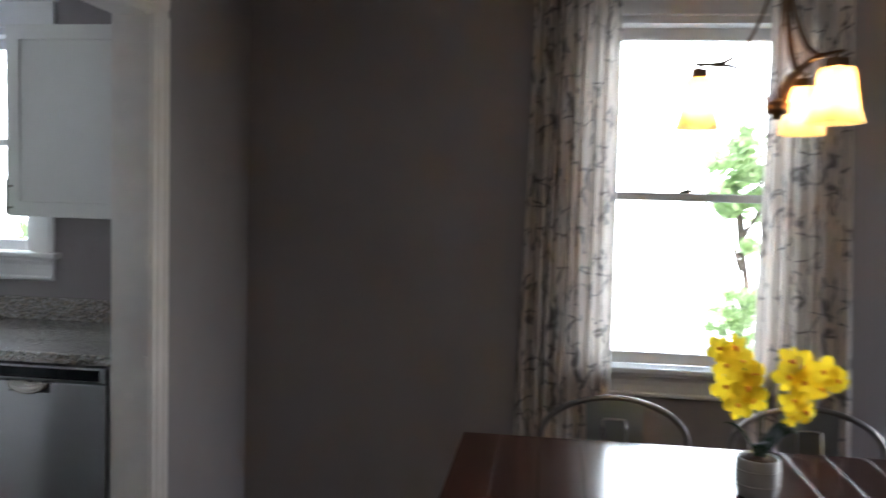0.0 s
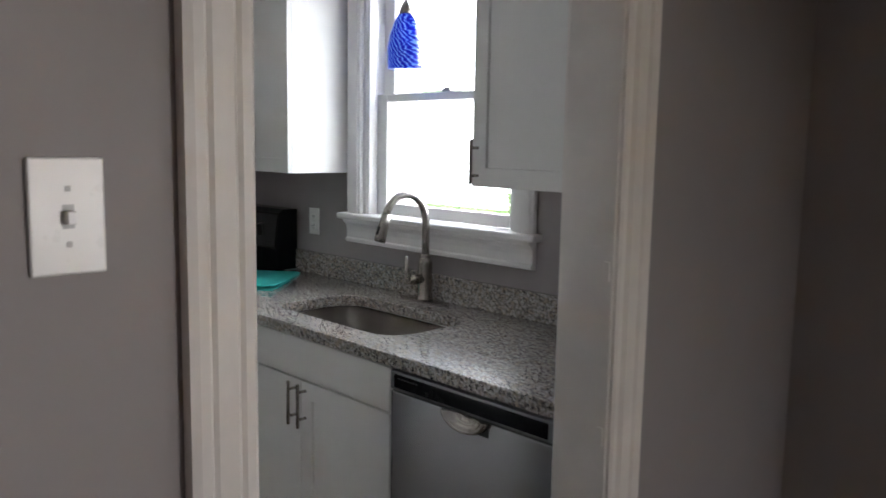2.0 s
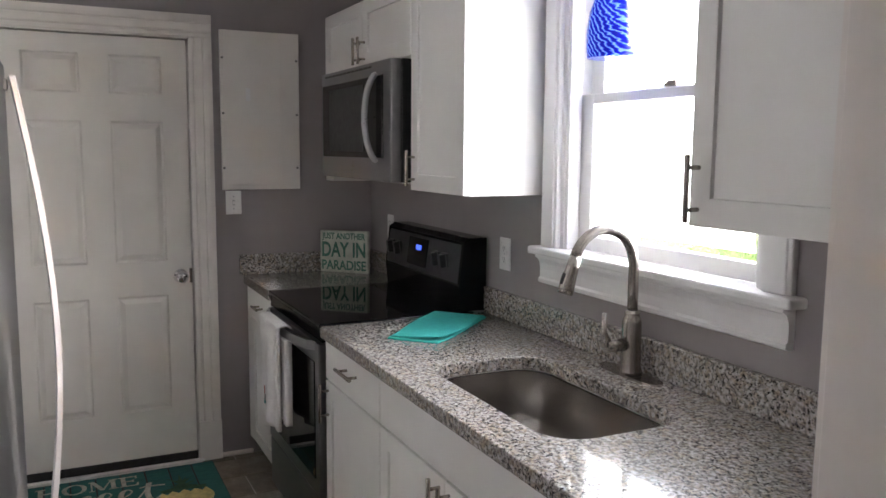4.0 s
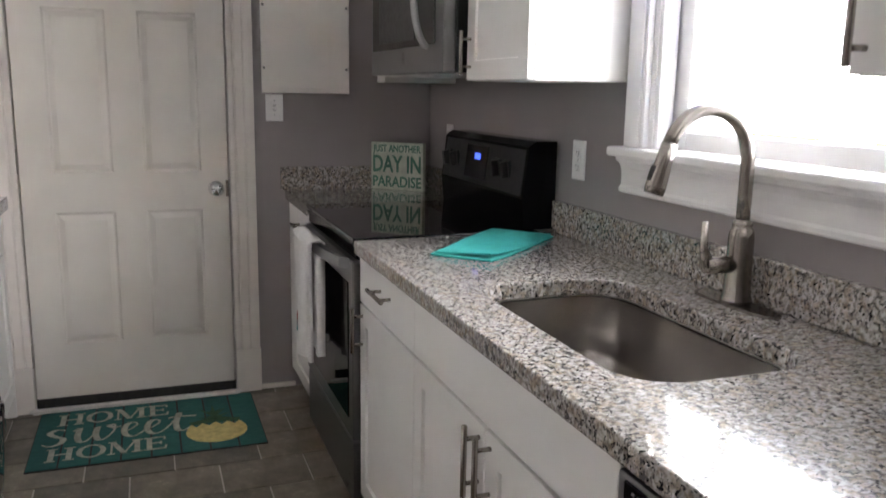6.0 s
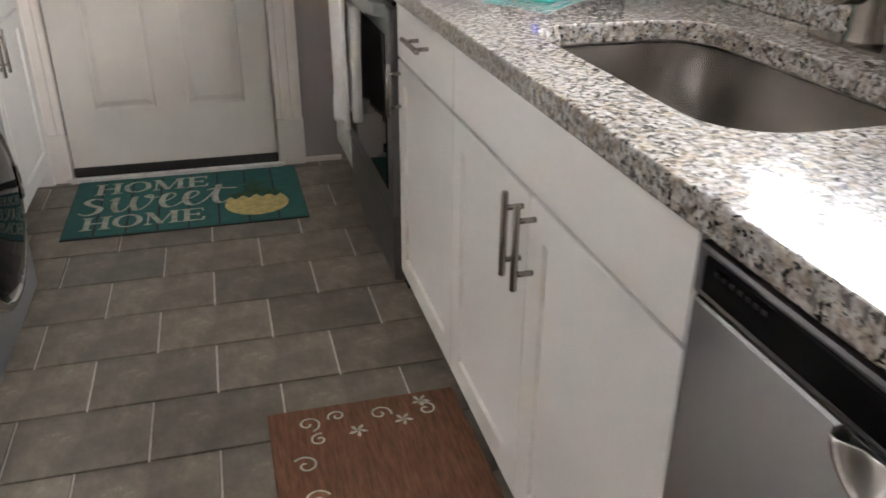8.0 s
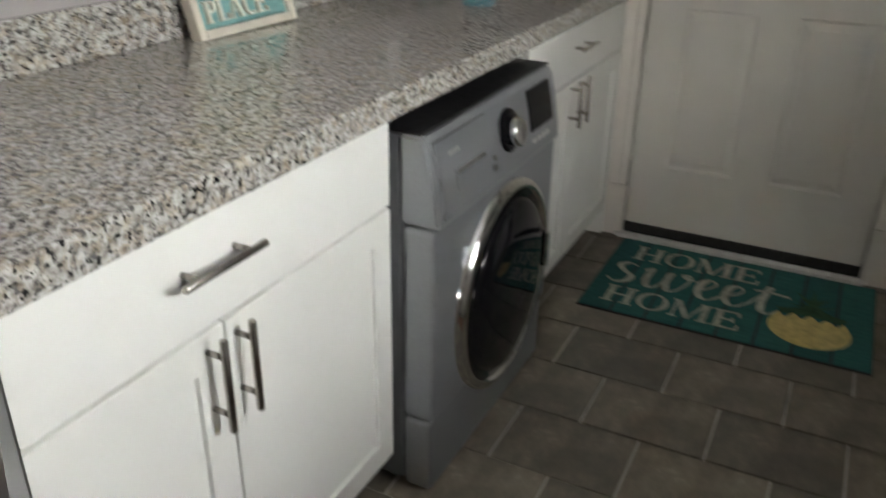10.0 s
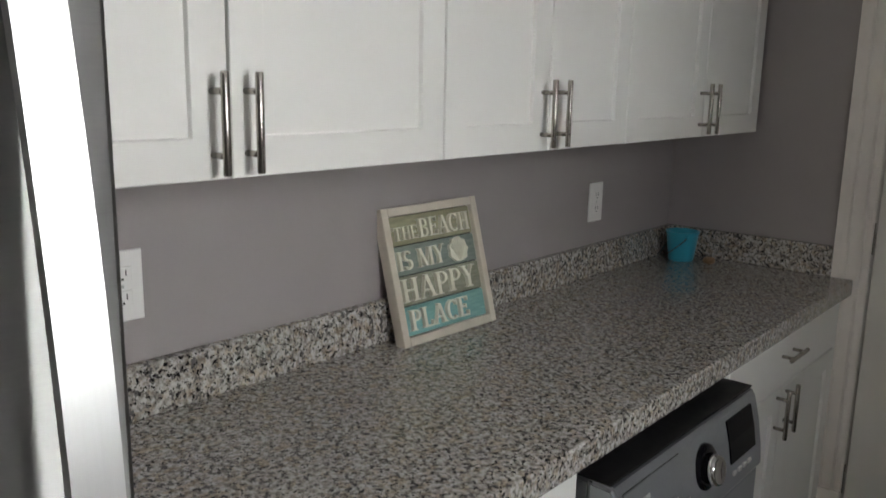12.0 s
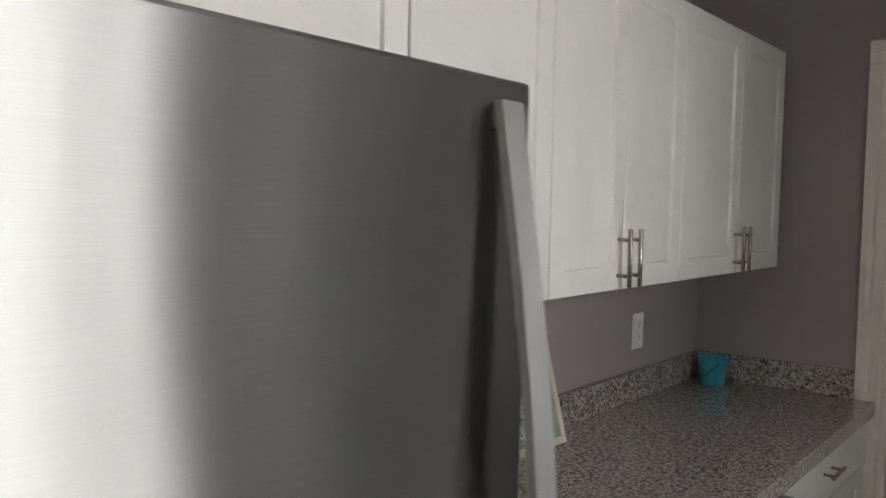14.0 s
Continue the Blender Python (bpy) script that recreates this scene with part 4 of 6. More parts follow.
add_tube(bm, [(MX1 - 0.135 - 0.035 * math.cos(t) + 0.035, MF - 0.006 - 0.048 * math.cos(t), 1.655 + 0.165 * math.sin(t) / math.sin(radians(80))) for t in arc(17, -80, 80)], [0.007] + [0.012] * 15 + [0.007], 12)
part("handle", bm, "stainless_across", md, "bowed bright steel handle")
part("vent_grille", boxes(*[(MX0 + 0.06 + 0.05 * i, MX0 + 0.10 + 0.05 * i, MF - 0.001, MF + 0.004, 1.848, 1.856) for i in range(12)]), "slot_dark", mw)
part("underside_lamp", boxes((MX0 + 0.1, MX0 + 0.2, MF + 0.06, MF + 0.12, 1.404, 1.413), (MX0 + 0.02, MX1 - 0.02, MF + 0.05, NORTH - 0.02, 1.408, 1.413)), "plastic_white", mw)

cab = wall_cabinet(-3.385, -2.957, NORTH - 0.003, UF, -1, UZ0, UZ1, "white shaker wall cabinet beside the sink window")
shaker(cab, -3.385 + G, -2.957 - 0.001, UZ0 + 0.002, UZ1 - 0.004, UF, -1, (-3.352, 1.468), 0.13)
RF = 4.055
cab = wall_cabinet(-1.904, -1.19, NORTH - 0.003, RF, -1, 1.384, UZ1, "white shaker wall cabinet by the doorway over the dishwasher")
shaker(cab, -1.904 + 0.001, -1.19 - G, 1.386, UZ1 - 0.004, RF, -1, (-1.878, 1.463), 0.137)

# ---- laundry run ----
LF = 2.587
cab = base_cabinet(-3.02, -2.102, SOUTH + 0.003, LF, 1, "white shaker base cabinet with a wide drawer by the refrigerator", 0.853)
slab_front(cab, -3.02 + G, -2.102 - G, 0.690, 0.852, LF, 1, (-2.538, 0.786), 0.165)
shaker(cab, -2.552 + G, -2.102 - G, 0.105, 0.683, LF, 1, (-2.513, 0.605), 0.155)
shaker(cab, -3.02 + G, -2.552 - G, 0.105, 0.683, LF, 1, (-2.574, 0.605), 0.155)
cab = base_cabinet(-4.585, -3.70, SOUTH + 0.003, LF, 1, "white shaker base cabinet with a drawer by the back door", 0.853)
slab_front(cab, -4.585 + G, -3.70 - G, 0.698, 0.852, LF, 1, (-4.118, 0.790), 0.14)
shaker(cab, -4.10 + G, -3.70 - G, 0.105, 0.691, LF, 1, (-4.063, 0.630), 0.14)
shaker(cab, -4.585 + G, -4.10 - G, 0.105, 0.691, LF, 1, (-4.137, 0.630), 0.14)
part("filler", boxes((-4.607, -4.587, SOUTH + 0.003, LF - 0.004, 0, 0.852)), "cabinet_paint", cab)
ct = thing("laundry_worktop", (-3.36, 2.3, 0.864), "long speckled grey granite worktop over the washer", "countertop")
part("slab", boxes((-4.625, -2.097, SOUTH + 0.003, 2.612, 0.864, COUNTER), bevel=0.004, seg=2), "granite", ct)
part("backsplash", boxes((-4.604, -2.097, SOUTH + 0.003, SOUTH + 0.025, COUNTER + 0.0005, 1.014), bevel=0.002), "granite", ct)
part("end_backsplash", boxes((-4.627, -4.606, SOUTH + 0.003, 2.545, COUNTER + 0.0005, 1.014), bevel=0.002), "granite", ct)
LU, LZ0, LZ1 = 2.288, 1.364, 2.128
for a, b, m, lab in ((-2.992, -2.078, -2.535, "white shaker wall cabinet with two doors next to the refrigerator"), (-3.672, -2.992, -3.332, "white shaker wall cabinet with two doors over the worktop"),
                     (-4.545, -3.672, -4.120, "white shaker wall cabinet with two doors at the end")):
    cab = wall_cabinet(a, b, SOUTH + 0.003, LU, 1, LZ0, LZ1, lab)
    shaker(cab, m + G, b - G, LZ0 + 0.002, LZ1 - 0.003, LU, 1, (m + 0.029, LZ0 + 0.08), 0.14)
    shaker(cab, a + G, m - G, LZ0 + 0.002, LZ1 - 0.003, LU, 1, (m - 0.027, LZ0 + 0.08), 0.14)

# washer
WX0, WX1, WM = -3.685, -3.030, -3.378
ws = thing("washing_machine", (WM, 2.3, 0), "graphite grey front-loading washing machine under the worktop", "washing machine")
bm = bmesh.new()
add_prism(bm, [(2.00, 0.03), (2.605, 0.03), (2.605, 0.828), (2.00, 0.840)], WX0, WX1, lambda u, v, w: (w, u, v))
bmesh.ops.bevel(bm, geom=list(bm.edges), offset=0.006, segments=2, affect='EDGES')
part("cabinet", bm, "washer_grey_shaded", ws)
for fx in (WX0 + 0.05, WX1 - 0.05):
    for fy in (2.06, 2.56):
        bm = bmesh.new()
        add_tube(bm, [(fx, fy, 0), (fx, fy, 0.05)], 0.02, 12)
        part("foot", bm, "black_plastic", ws)
part("front_panel", boxes((WX0, WX1, 2.606, 2.676, 0.204, 0.645), bevel=0.010, seg=3), "washer_grey", ws)
part("kick_panel", boxes((WX0 + 0.001, WX1 - 0.001, 2.606, 2.668, 0.018, 0.201), bevel=0.010, seg=3), "washer_grey", ws)
part("top_panel", boxes((WX0, WX1, 2.00, 2.646, 0.8285, 0.833), bevel=0.002), "black_plastic", ws, "black top panel")
FASCIA = ((0.649, 2.680), (0.657, 2.684), (0.70, 2.680), (0.76, 2.670), (0.815, 2.656), (0.826, 2.648))
bm = bmesh.new()
add_prism(bm, [(2.606, 0.649)] + [(y, z) for z, y in FASCIA] + [(2.606, 0.828)], WX0, WX1, lambda u, v, w: (w, u, v))
bmesh.ops.recalc_face_normals(bm, faces=bm.faces)
bmesh.ops.bevel(bm, geom=[e for e in bm.edges if min(abs(e.verts[0].co.x - x) + abs(e.verts[1].co.x - x) for x in (WX0, WX1)) < 1e-5 and max(e.verts[0].co.y, e.verts[1].co.y) > 2.61], offset=0.008, segments=3, affect='EDGES')
fas = part("control_fascia", bm, "washer_grey", ws)


def fascia_y(z):
    for (za, a), (zb, b) in zip(FASCIA, FASCIA[1:]):
        if za <= z <= zb:
            return a + (b - a) * (z - za) / (zb - za)
    return 2.65


def fascia_plate(name, x0, x1, z0, z1, out, mat, label=""):
    bm = bmesh.new()
    pts = [(fascia_y(z) + out, z) for z in (z0, (z0 + z1) / 2, z1)]
    add_prism(bm, pts + [(fascia_y(z) - 0.004, z) for z in (z1, z0)], x0, x1, lambda u, v, w: (w, u, v))
    bmesh.ops.recalc_face_normals(bm, faces=bm.faces)
    return part(name, bm, mat, fas, label)


fascia_plate("drawer_gap", WX1 - 0.242, WX1 - 0.022, 0.664, 0.812, 0.0006, "slot_dark")
fascia_plate("detergent_drawer", WX1 - 0.240, WX1 - 0.024, 0.666, 0.810, 0.0025, "washer_grey")
fascia_plate("drawer_grip", WX1 - 0.205, WX1 - 0.085, 0.706, 0.742, 0.0032, "washer_grey", "sunken drawer grip")
fascia_plate("grip_lip", WX1 - 0.205, WX1 - 0.080, 0.740, 0.746, 0.0095, "chrome", "bright lip of the drawer grip")
fascia_plate("display", WX0 + 0.045, WX0 + 0.185, 0.712, 0.805, 0.003, "black_enamel", "black display")
for k in range(4):
    fascia_plate("button", WX0 + 0.075 + 0.028 * k, WX0 + 0.091 + 0.028 * k, 0.684, 0.692, 0.004, "plastic_dim")
for k in range(2):
    fascia_plate("button", WM + 0.085, WM + 0.097, 0.690 + 0.022 * k, 0.700 + 0.022 * k, 0.005, "chrome")
for k in range(5):
    fascia_plate("badge", WX1 - 0.075 - 0.009 * k, WX1 - 0.069 - 0.009 * k, 0.776, 0.784, 0.0032, "plastic_dim", "small pale maker's mark")
ky = fascia_y(0.750)


def dial_part(name, profile, mat, parent, label=""):
    bm = bmesh.new()
    add_lathe(bm, profile, (0, 0, 0), 36)
    for v in bm.verts:
        p = v.co.copy()
        v.co = Vector((WM + p.x, ky - 0.004 + p.z - p.y * 0.15, 0.750 + p.y))
    return part(name, bm, mat, parent, label)


dial = dial_part("dial", [(0.047, 0.0), (0.047, 0.008), (0.044, 0.011), (0.032, 0.012), (0.0, 0.012)], "black_enamel", fas, "black programme dial plate")
dial_part("dial_knob", [(0.031, 0.011), (0.031, 0.030), (0.028, 0.036), (0.022, 0.034), (0.0, 0.033)], "chrome", dial, "chrome dial knob")
# porthole door
DCX, DCZ, DR = -3.382, 0.375, 0.252


def ring_part(name, prof, mat, parent, label=""):
    bm = bmesh.new()
    add_lathe(bm, prof, (0, 0, 0), 56)
    for v in bm.verts:
        p = v.co.copy()
        v.co = Vector((DCX + p.x, 2.656 + p.z, DCZ + p.y))
    return part(name, bm, mat, parent, label)


wd = ring_part("door", [(DR + 0.008, 0.0), (DR + 0.008, 0.018), (DR, 0.034), (DR - 0.012, 0.040), (DR - 0.022, 0.036), (DR - 0.026, 0.0)], "chrome", ws, "chrome porthole ring")
ring_part("door_glass", [(DR - 0.022, 0.030), (DR - 0.06, 0.046), (DR * 0.55, 0.056), (DR * 0.25, 0.060), (0.0, 0.061)], "dark_glass", wd, "dark glossy porthole glass")
part("door_grip", boxes((DCX - DR + 0.012, DCX - DR + 0.034, 2.692, 2.703, DCZ - 0.05, DCZ + 0.05), bevel=0.004), "chrome", wd)

# refrigerator
FX0, FX1, FF = -2.090, -1.178, 2.819
fr = thing("refrigerator", (-1.64, 2.42, 0), "stainless steel refrigerator with a long bowed bar handle", "refrigerator")
part("body", boxes((FX0 + 0.004, FX1 - 0.005, SOUTH + 0.02, FF - 0.085, 0.03, 1.648), bevel=0.004), "gunmetal", fr)
part("door_gasket", boxes((FX0 + 0.012, FX1 - 0.012, FF - 0.085, FF - 0.078, 0.09, 1.64)), "rubber", fr)
ud = part("upper_door", boxes((FX0, FX1, FF - 0.078, FF, 0.70, 1.664), bevel=0.004, seg=2), "fridge_steel", fr)
ld = part("freezer_drawer", boxes((FX0, FX1, FF - 0.078, FF, 0.09, 0.692), bevel=0.004, seg=2), "fridge_steel", fr)
for door_, za, zb in ((ud, 0.706, 1.658), (ld, 0.096, 0.686)):
    part("door_end_cap", boxes((FX1 - 0.001, FX1 + 0.003, FF - 0.074, FF - 0.003, za, zb), bevel=0.001), "rubber", door_, "dark end cap of the door")
part("base_grille", boxes((FX0 + 0.012, FX1 - 0.01, FF - 0.10, FF - 0.08, 0.0, 0.085)), "black_plastic", fr)
part("hinge_cover", boxes((FX1 - 0.09, FX1 - 0.015, FF - 0.14, FF - 0.04, 1.6645, 1.682), bevel=0.004), "black_plastic", fr)


def flat_bar(pts, w, t):
    """A flat bar along points in the plane x = const: wide in x, thin across."""
    bm = bmesh.new()
    rings = []
    for i, (x, y, z) in enumerate(pts):
        a, b = pts[max(i - 1, 0)], pts[min(i + 1, len(pts) - 1)]
        d = Vector((0, b[1] - a[1], b[2] - a[2])).normalized()
        n = Vector((0, -d.z, d.y)) * t / 2
        p = Vector((x, y, z))
        prof = [(-1, -1), (1, -1), (1, 0.0)] + [(math.sin(s_) / math.sin(0.36), 0.0 + (math.cos(s_) - math.cos(0.36)) * w / math.sin(0.36) / t) for s_ in (0.27, 0.18, 0.09, 0, -0.09, -0.18, -0.27)] + [(-1, 0.0)]
        rings.append([bm.verts.new(p + Vector((sx * w / 2, 0, 0)) - n * sn) for sx, sn in prof])
    for a, b in zip(rings, rings[1:]):
        for k in range(len(a)):
            bm.faces.new((a[k], a[(k + 1) % len(a)], b[(k + 1) % len(a)], b[k])).smooth = True
    bm.faces.new(rings[0][::-1])
    bm.faces.new(rings[-1])
    bmesh.ops.recalc_face_normals(bm, faces=bm.faces)
    for e in bm.edges:
        if len(e.link_faces) == 2 and e.calc_face_angle(0) > 0.7:
            e.smooth = False
    return bm


HZ0, HZ1 = 0.78, 1.642
hb = [(FX0 + 0.051, FF + 0.009 + 0.045 * math.sin(math.pi * k / 24), HZ1 - (HZ1 - HZ0) * k / 24) for k in range(25)]
part("handle", flat_bar(hb, 0.028, 0.016), "handle_steel", ud, "long bowed steel handle")
for zz in (HZ1 - 0.012, HZ0 + 0.012):
    part("handle_mount", boxes((FX0 + 0.043, FX0 + 0.059, FF - 0.001, FF + 0.006, zz - 0.009, zz + 0.009), bevel=0.002), "gunmetal", ud)

# ---- end wall: door, casing, fittings ----
dx = -4.642
ed = thing("door_1", (dx, 3.06, 0.03), "cream painted six-panel back door, closed", "door", kind="structure")
bm = bmesh.new()
ys = [2.657, 2.776, 3.008, 3.127, 3.357, 3.468]
zs = [0.048, 0.278, 0.838, 1.0, 1.653, 1.775, 1.95, 2.032]
vv = [[bm.verts.new((dx, y, z)) for z in zs] for y in ys]
panels = []
for i in range(len(ys) - 1):
    for j in range(len(zs) - 1):
        fc = bm.faces.new((vv[i][j], vv[i + 1][j], vv[i + 1][j + 1], vv[i][j + 1]))
        if i in (1, 3) and j in (1, 3, 5):
            panels.append(fc)
bmesh.ops.inset_individual(bm, faces=panels, thickness=0.004, depth=-0.005)
bmesh.ops.inset_individual(bm, faces=panels, thickness=0.012, depth=-0.010)
bmesh.ops.inset_individual(bm, faces=panels, thickness=0.007, depth=0.0)
bmesh.ops.inset_individual(bm, faces=panels, thickness=0.030, depth=0.011)
rim = [e for e in bm.edges if len(e.link_faces) == 1]
back = bmesh.ops.extrude_edge_only(bm, edges=rim)["geom"]
for v in back:
    if isinstance(v, bmesh.types.BMVert):
        v.co.x = dx - 0.043
bmesh.ops.contextual_create(bm, geom=[e for e in bm.edges if len(e.link_faces) == 1])
bmesh.ops.recalc_face_normals(bm, faces=bm.faces)
leaf = part("door_leaf", bm, "door_paint", ed)
bm = bmesh.new()
add_lathe(bm, [(0.033, 0.0), (0.032, 0.006), (0.014, 0.010), (0.012, 0.030), (0.024, 0.040), (0.029, 0.052), (0.027, 0.064), (0.015, 0.070), (0.0, 0.070)], (0, 0, 0), 28)
for v in bm.verts:
    p = v.co.copy()
    v.co = Vector((dx + p.z, 3.415 + p.x, 0.925 + p.y))
part("door_knob", bm, "chrome", leaf, "polished chrome door knob")
part("latch_plate", boxes((dx - 0.001, dx + 0.002, 3.456, 3.468, 0.89, 0.96)), "nickel", leaf)
for zz in (0.24, 1.05, 1.82):
    bm = bmesh.new()
    add_tube(bm, [(dx + 0.008, 2.648, zz - 0.05), (dx + 0.008, 2.648, zz + 0.05)], 0.006, 10)
    part("hinge", bm, "nickel", ed, "steel door hinge")
part("door_sweep", boxes((dx - 0.03, dx + 0.006, 2.655, 3.472, 0.008, 0.047)), "rubber", ed, "black rubber door sweep")
part("threshold", boxes((END - 0.14, END + 0.045, EY0 - 0.01, EY1 + 0.01, 0.0, 0.007), (END + 0.012, END + 0.045, EY0 - 0.02, EY1 + 0.02, 0.007, 0.016), bevel=0.003), "threshold_paint", ed, "worn white threshold")
bm = boxes((END - 0.14, END - 0.002, EY0 - 0.016, EY0, 0, EH), (END - 0.14, END - 0.002, EY1, EY1 + 0.016, 0, EH), (END - 0.14, END - 0.002, EY0, EY1, EH, EH + 0.016))
part("door_frame", bm, "trim_paint", ed)
part("outer_board", boxes((END - 0.149, END - 0.141, EY0 - 0.016, EY1 + 0.016, 0, EH + 0.016)), "trim_paint", ed)
for edge, side in ((EY0, -1), (EY1, 1)):
    bm = bmesh.new()
    casing_piece(bm, 'z', 0.20, EH + 0.004, END, 1, edge, 0.106, side)
    part("casing_side", bm, "trim_paint", ed)
    a, b = sorted((edge, edge + side * 0.110))
    part("plinth_block", boxes((END, END + 0.026, a, b, 0.0, 0.20), bevel=0.003), "trim_paint", ed)
bm = bmesh.new()
casing_piece(bm, 'y', EY0 - 0.106, EY1 + 0.106, END, 1, EH + 0.004, 0.106, 1)
part("casing_head", bm, "trim_paint", ed)
structure("baseboard", boxes((END, END + 0.014, EY1 + 0.112, 3.74, 0, 0.022), bevel=0.003), "trim_paint", "thin white floor moulding", "baseboard")

pb = thing("breaker_panel_cover", (END, 3.81, 1.66), "white painted electrical panel cover screwed to the wall", "panel")
part("cover", boxes((END + 0.001, END + 0.022, 3.618, 3.998, 1.335, 2.09), bevel=0.002), "panel_paint", pb)
part("door_flap", boxes((END + 0.022, END + 0.026, 3.635, 3.905, 1.36, 2.06), bevel=0.001), "panel_paint", pb)
part("latch", boxes((END + 0.026, END + 0.030, 3.735, 3.757, 1.76, 1.82), bevel=0.001), "plastic_white", pb)
for zz in (1.44, 1.70, 1.96):
    for yy in (3.627, 3.985):
        bm = bmesh.new()
        add_lathe(bm, [(0.006, 0.0), (0.005, 0.003), (0.0, 0.004)], (0, 0, 0), 12)
        for v in bm.verts:
            p = v.co.copy()
            v.co = Vector((END + 0.0225 + p.z, yy + p.x, zz + p.y))
        part("screw", bm, "gunmetal", pb)


def wall_plate(name, centre, normal, w, h, kind, label, group=""):
    """A cover plate. normal: 'x+', 'y+' or 'y-'. kind: duplex, toggle or blank."""
    cx, cy, cz = centre
    ax, sg = normal[0], 1 if normal[1] == '+' else -1

    def at(u, v, w_):
        return (cx + sg * w_, cy + u, cz + v) if ax == 'x' else (cx + u, cy + sg * w_, cz + v)

    def plate(u0, u1, v0, v1, w0, w1, bev):
        p, q = at(u0, v0, w0), at(u1, v1, w1)
        return boxes((p[0], q[0], p[1], q[1], p[2], q[2]), bevel=bev, seg=2)

    t = thing(name, centre, label, "switch" if kind == "toggle" else "outlet", group)
    part("plate", plate(-w / 2, w / 2, -h / 2, h / 2, 0.0005, 0.007, 0.003), "plastic_white", t)
    if kind == "duplex":
        for dz in (-0.021, 0.021):
            sock = part("socket", plate(-0.017, 0.017, dz - 0.014, dz + 0.014, 0.007, 0.0095, 0.002), "plastic_white", t)
            part("slot", plate(-0.0075, -0.0055, dz - 0.002, dz + 0.008, 0.0093, 0.0099, 0), "slot_dark", sock)
            part("slot", plate(0.0055, 0.0075, dz - 0.002, dz + 0.008, 0.0093, 0.0099, 0), "slot_dark", sock)
            part("slot", plate(-0.002, 0.002, dz - 0.010, dz - 0.006, 0.0093, 0.0099, 0), "slot_dark", sock)
    if kind == "toggle":
        part("toggle", plate(-0.005, 0.005, -0.008, 0.006, 0.006, 0.020, 0.0015), "plastic_white", t)
        part("toggle_slot", plate(-0.006, 0.006, -0.013, 0.013, 0.0068, 0.0076, 0), "plastic_dim", t)
    for dz in ((0.03, -0.03) if kind == "toggle" else (0.0,)):
        part("screw", plate(-0.003, 0.003, dz - 0.003, dz + 0.003, 0.0068, 0.0082, 0.001), "plastic_dim", t)
    return t


wall_plate("light_switch", (PX, 2.538, 1.432), 'x+', 0.080, 0.127, "toggle", "white plastic light switch plate beside the doorway")
wall_plate("light_switch", (END, 3.670, 1.272), 'x+', 0.075, 0.115, "toggle", "white plastic light switch by the back door")
wall_plate("wall_outlet", (-3.215, NORTH, 1.155), 'y-', 0.075, 0.12, "duplex", "white wall outlet above the sink worktop", "wall outlets")
wall_plate("wall_outlet", (-4.35, NORTH, 1.155), 'y-', 0.075, 0.12, "duplex", "white wall outlet behind the range corner", "wall outlets")
wall_plate("wall_outlet", (-2.525, SOUTH, 1.154), 'y+', 0.078, 0.125, "duplex", "white wall outlet above the laundry worktop", "wall outlets")
wall_plate("wall_outlet", (-4.092, SOUTH, 1.146), 'y+', 0.078, 0.122, "duplex", "white wall outlet behind the framed sign", "wall outlets")

# ---- loose things in the kitchen ----
# folded teal cloth
nap = thing("folded_napkin", (-3.18, 4.05, COUNTER), "folded bright teal cloth napkin on the granite", "napkin")
M = pose(-3.150, 4.075, COUNTER, 0, 0, -46.5)
for i, (z, long, wide, slip) in enumerate(((0.0005, 0.225, 0.100, 0.0), (0.0075, 0.218, 0.092, 0.006))):
    bm = boxes((-long, long, -wide, wide, z, z + 0.0065), bevel=0.0028, seg=2)
    bmesh.ops.subdivide_edges(bm, edges=[e for e in bm.edges if e.calc_length() > 0.1], cuts=12, use_grid_fill=True)
    for v in bm.verts:
        near = max(0.0, v.co.x / long)
        v.co.y = v.co.y * (1.08 - 0.18 * near) + slip + 0.004 * math.sin(v.co.x * 13 + i)
        v.co.z += 0.0022 * noise.noise(Vector((v.co.x * 11, v.co.y * 11, i * 3.1))) + (0.007 * near ** 3 * (0.6 + v.co.y / wide) if i else 0.0)
        v.co.z = max(v.co.z, 0.0004)
    bmesh.ops.transform(bm, matrix=M, verts=bm.verts)
    smooth(part("fold", bm, "teal_cloth", nap))

# dish towel over the oven handle
tw = thing("dish_towel", (-3.78, 3.655, 0.82), "white dish towel with small stitched motifs over the oven handle", "towel")


def hanging(x0, x1, y, z0, z1, seed, amp=0.010, thick=0.004, side=1, area=(0, 1, 0, 1)):
    """A hanging sheet with folds; its top bends over the bar."""
    bm = bmesh.new()
    nu, nv = 26, 22
    rows_ = []
    for j in range(nv + 1):
        v = area[2] + (area[3] - area[2]) * j / nv
        row = []
        for i in range(nu + 1):
            u = area[0] + (area[1] - area[0]) * i / nu
            fold = amp * (0.35 + 0.65 * v) * (math.sin(u * 9.5 + seed) + 0.5 * math.sin(u * 17 + seed * 2.1 + v * 2))
            pinch = 1 - 0.10 * math.sin(v * 2.2 + seed)
            row.append(bm.verts.new((x0 + (x1 - x0) * (0.5 + (u - 0.5) * pinch) + 0.01 * v * math.sin(seed + v * 3), y + side * (fold + 0.004), z1 - (z1 - z0) * v - 0.012 * v * math.sin(u * 3 + seed))))
        rows_.append(row)
    for a, b in zip(rows_, rows_[1:]):
        for i in range(nu):
            bm.faces.new((a[i], a[i + 1], b[i + 1], b[i])).smooth = True
    bmesh.ops.recalc_face_normals(bm, faces=bm.faces)
    bmesh.ops.solidify(bm, geom=list(bm.faces), thickness=thick)
    return bm


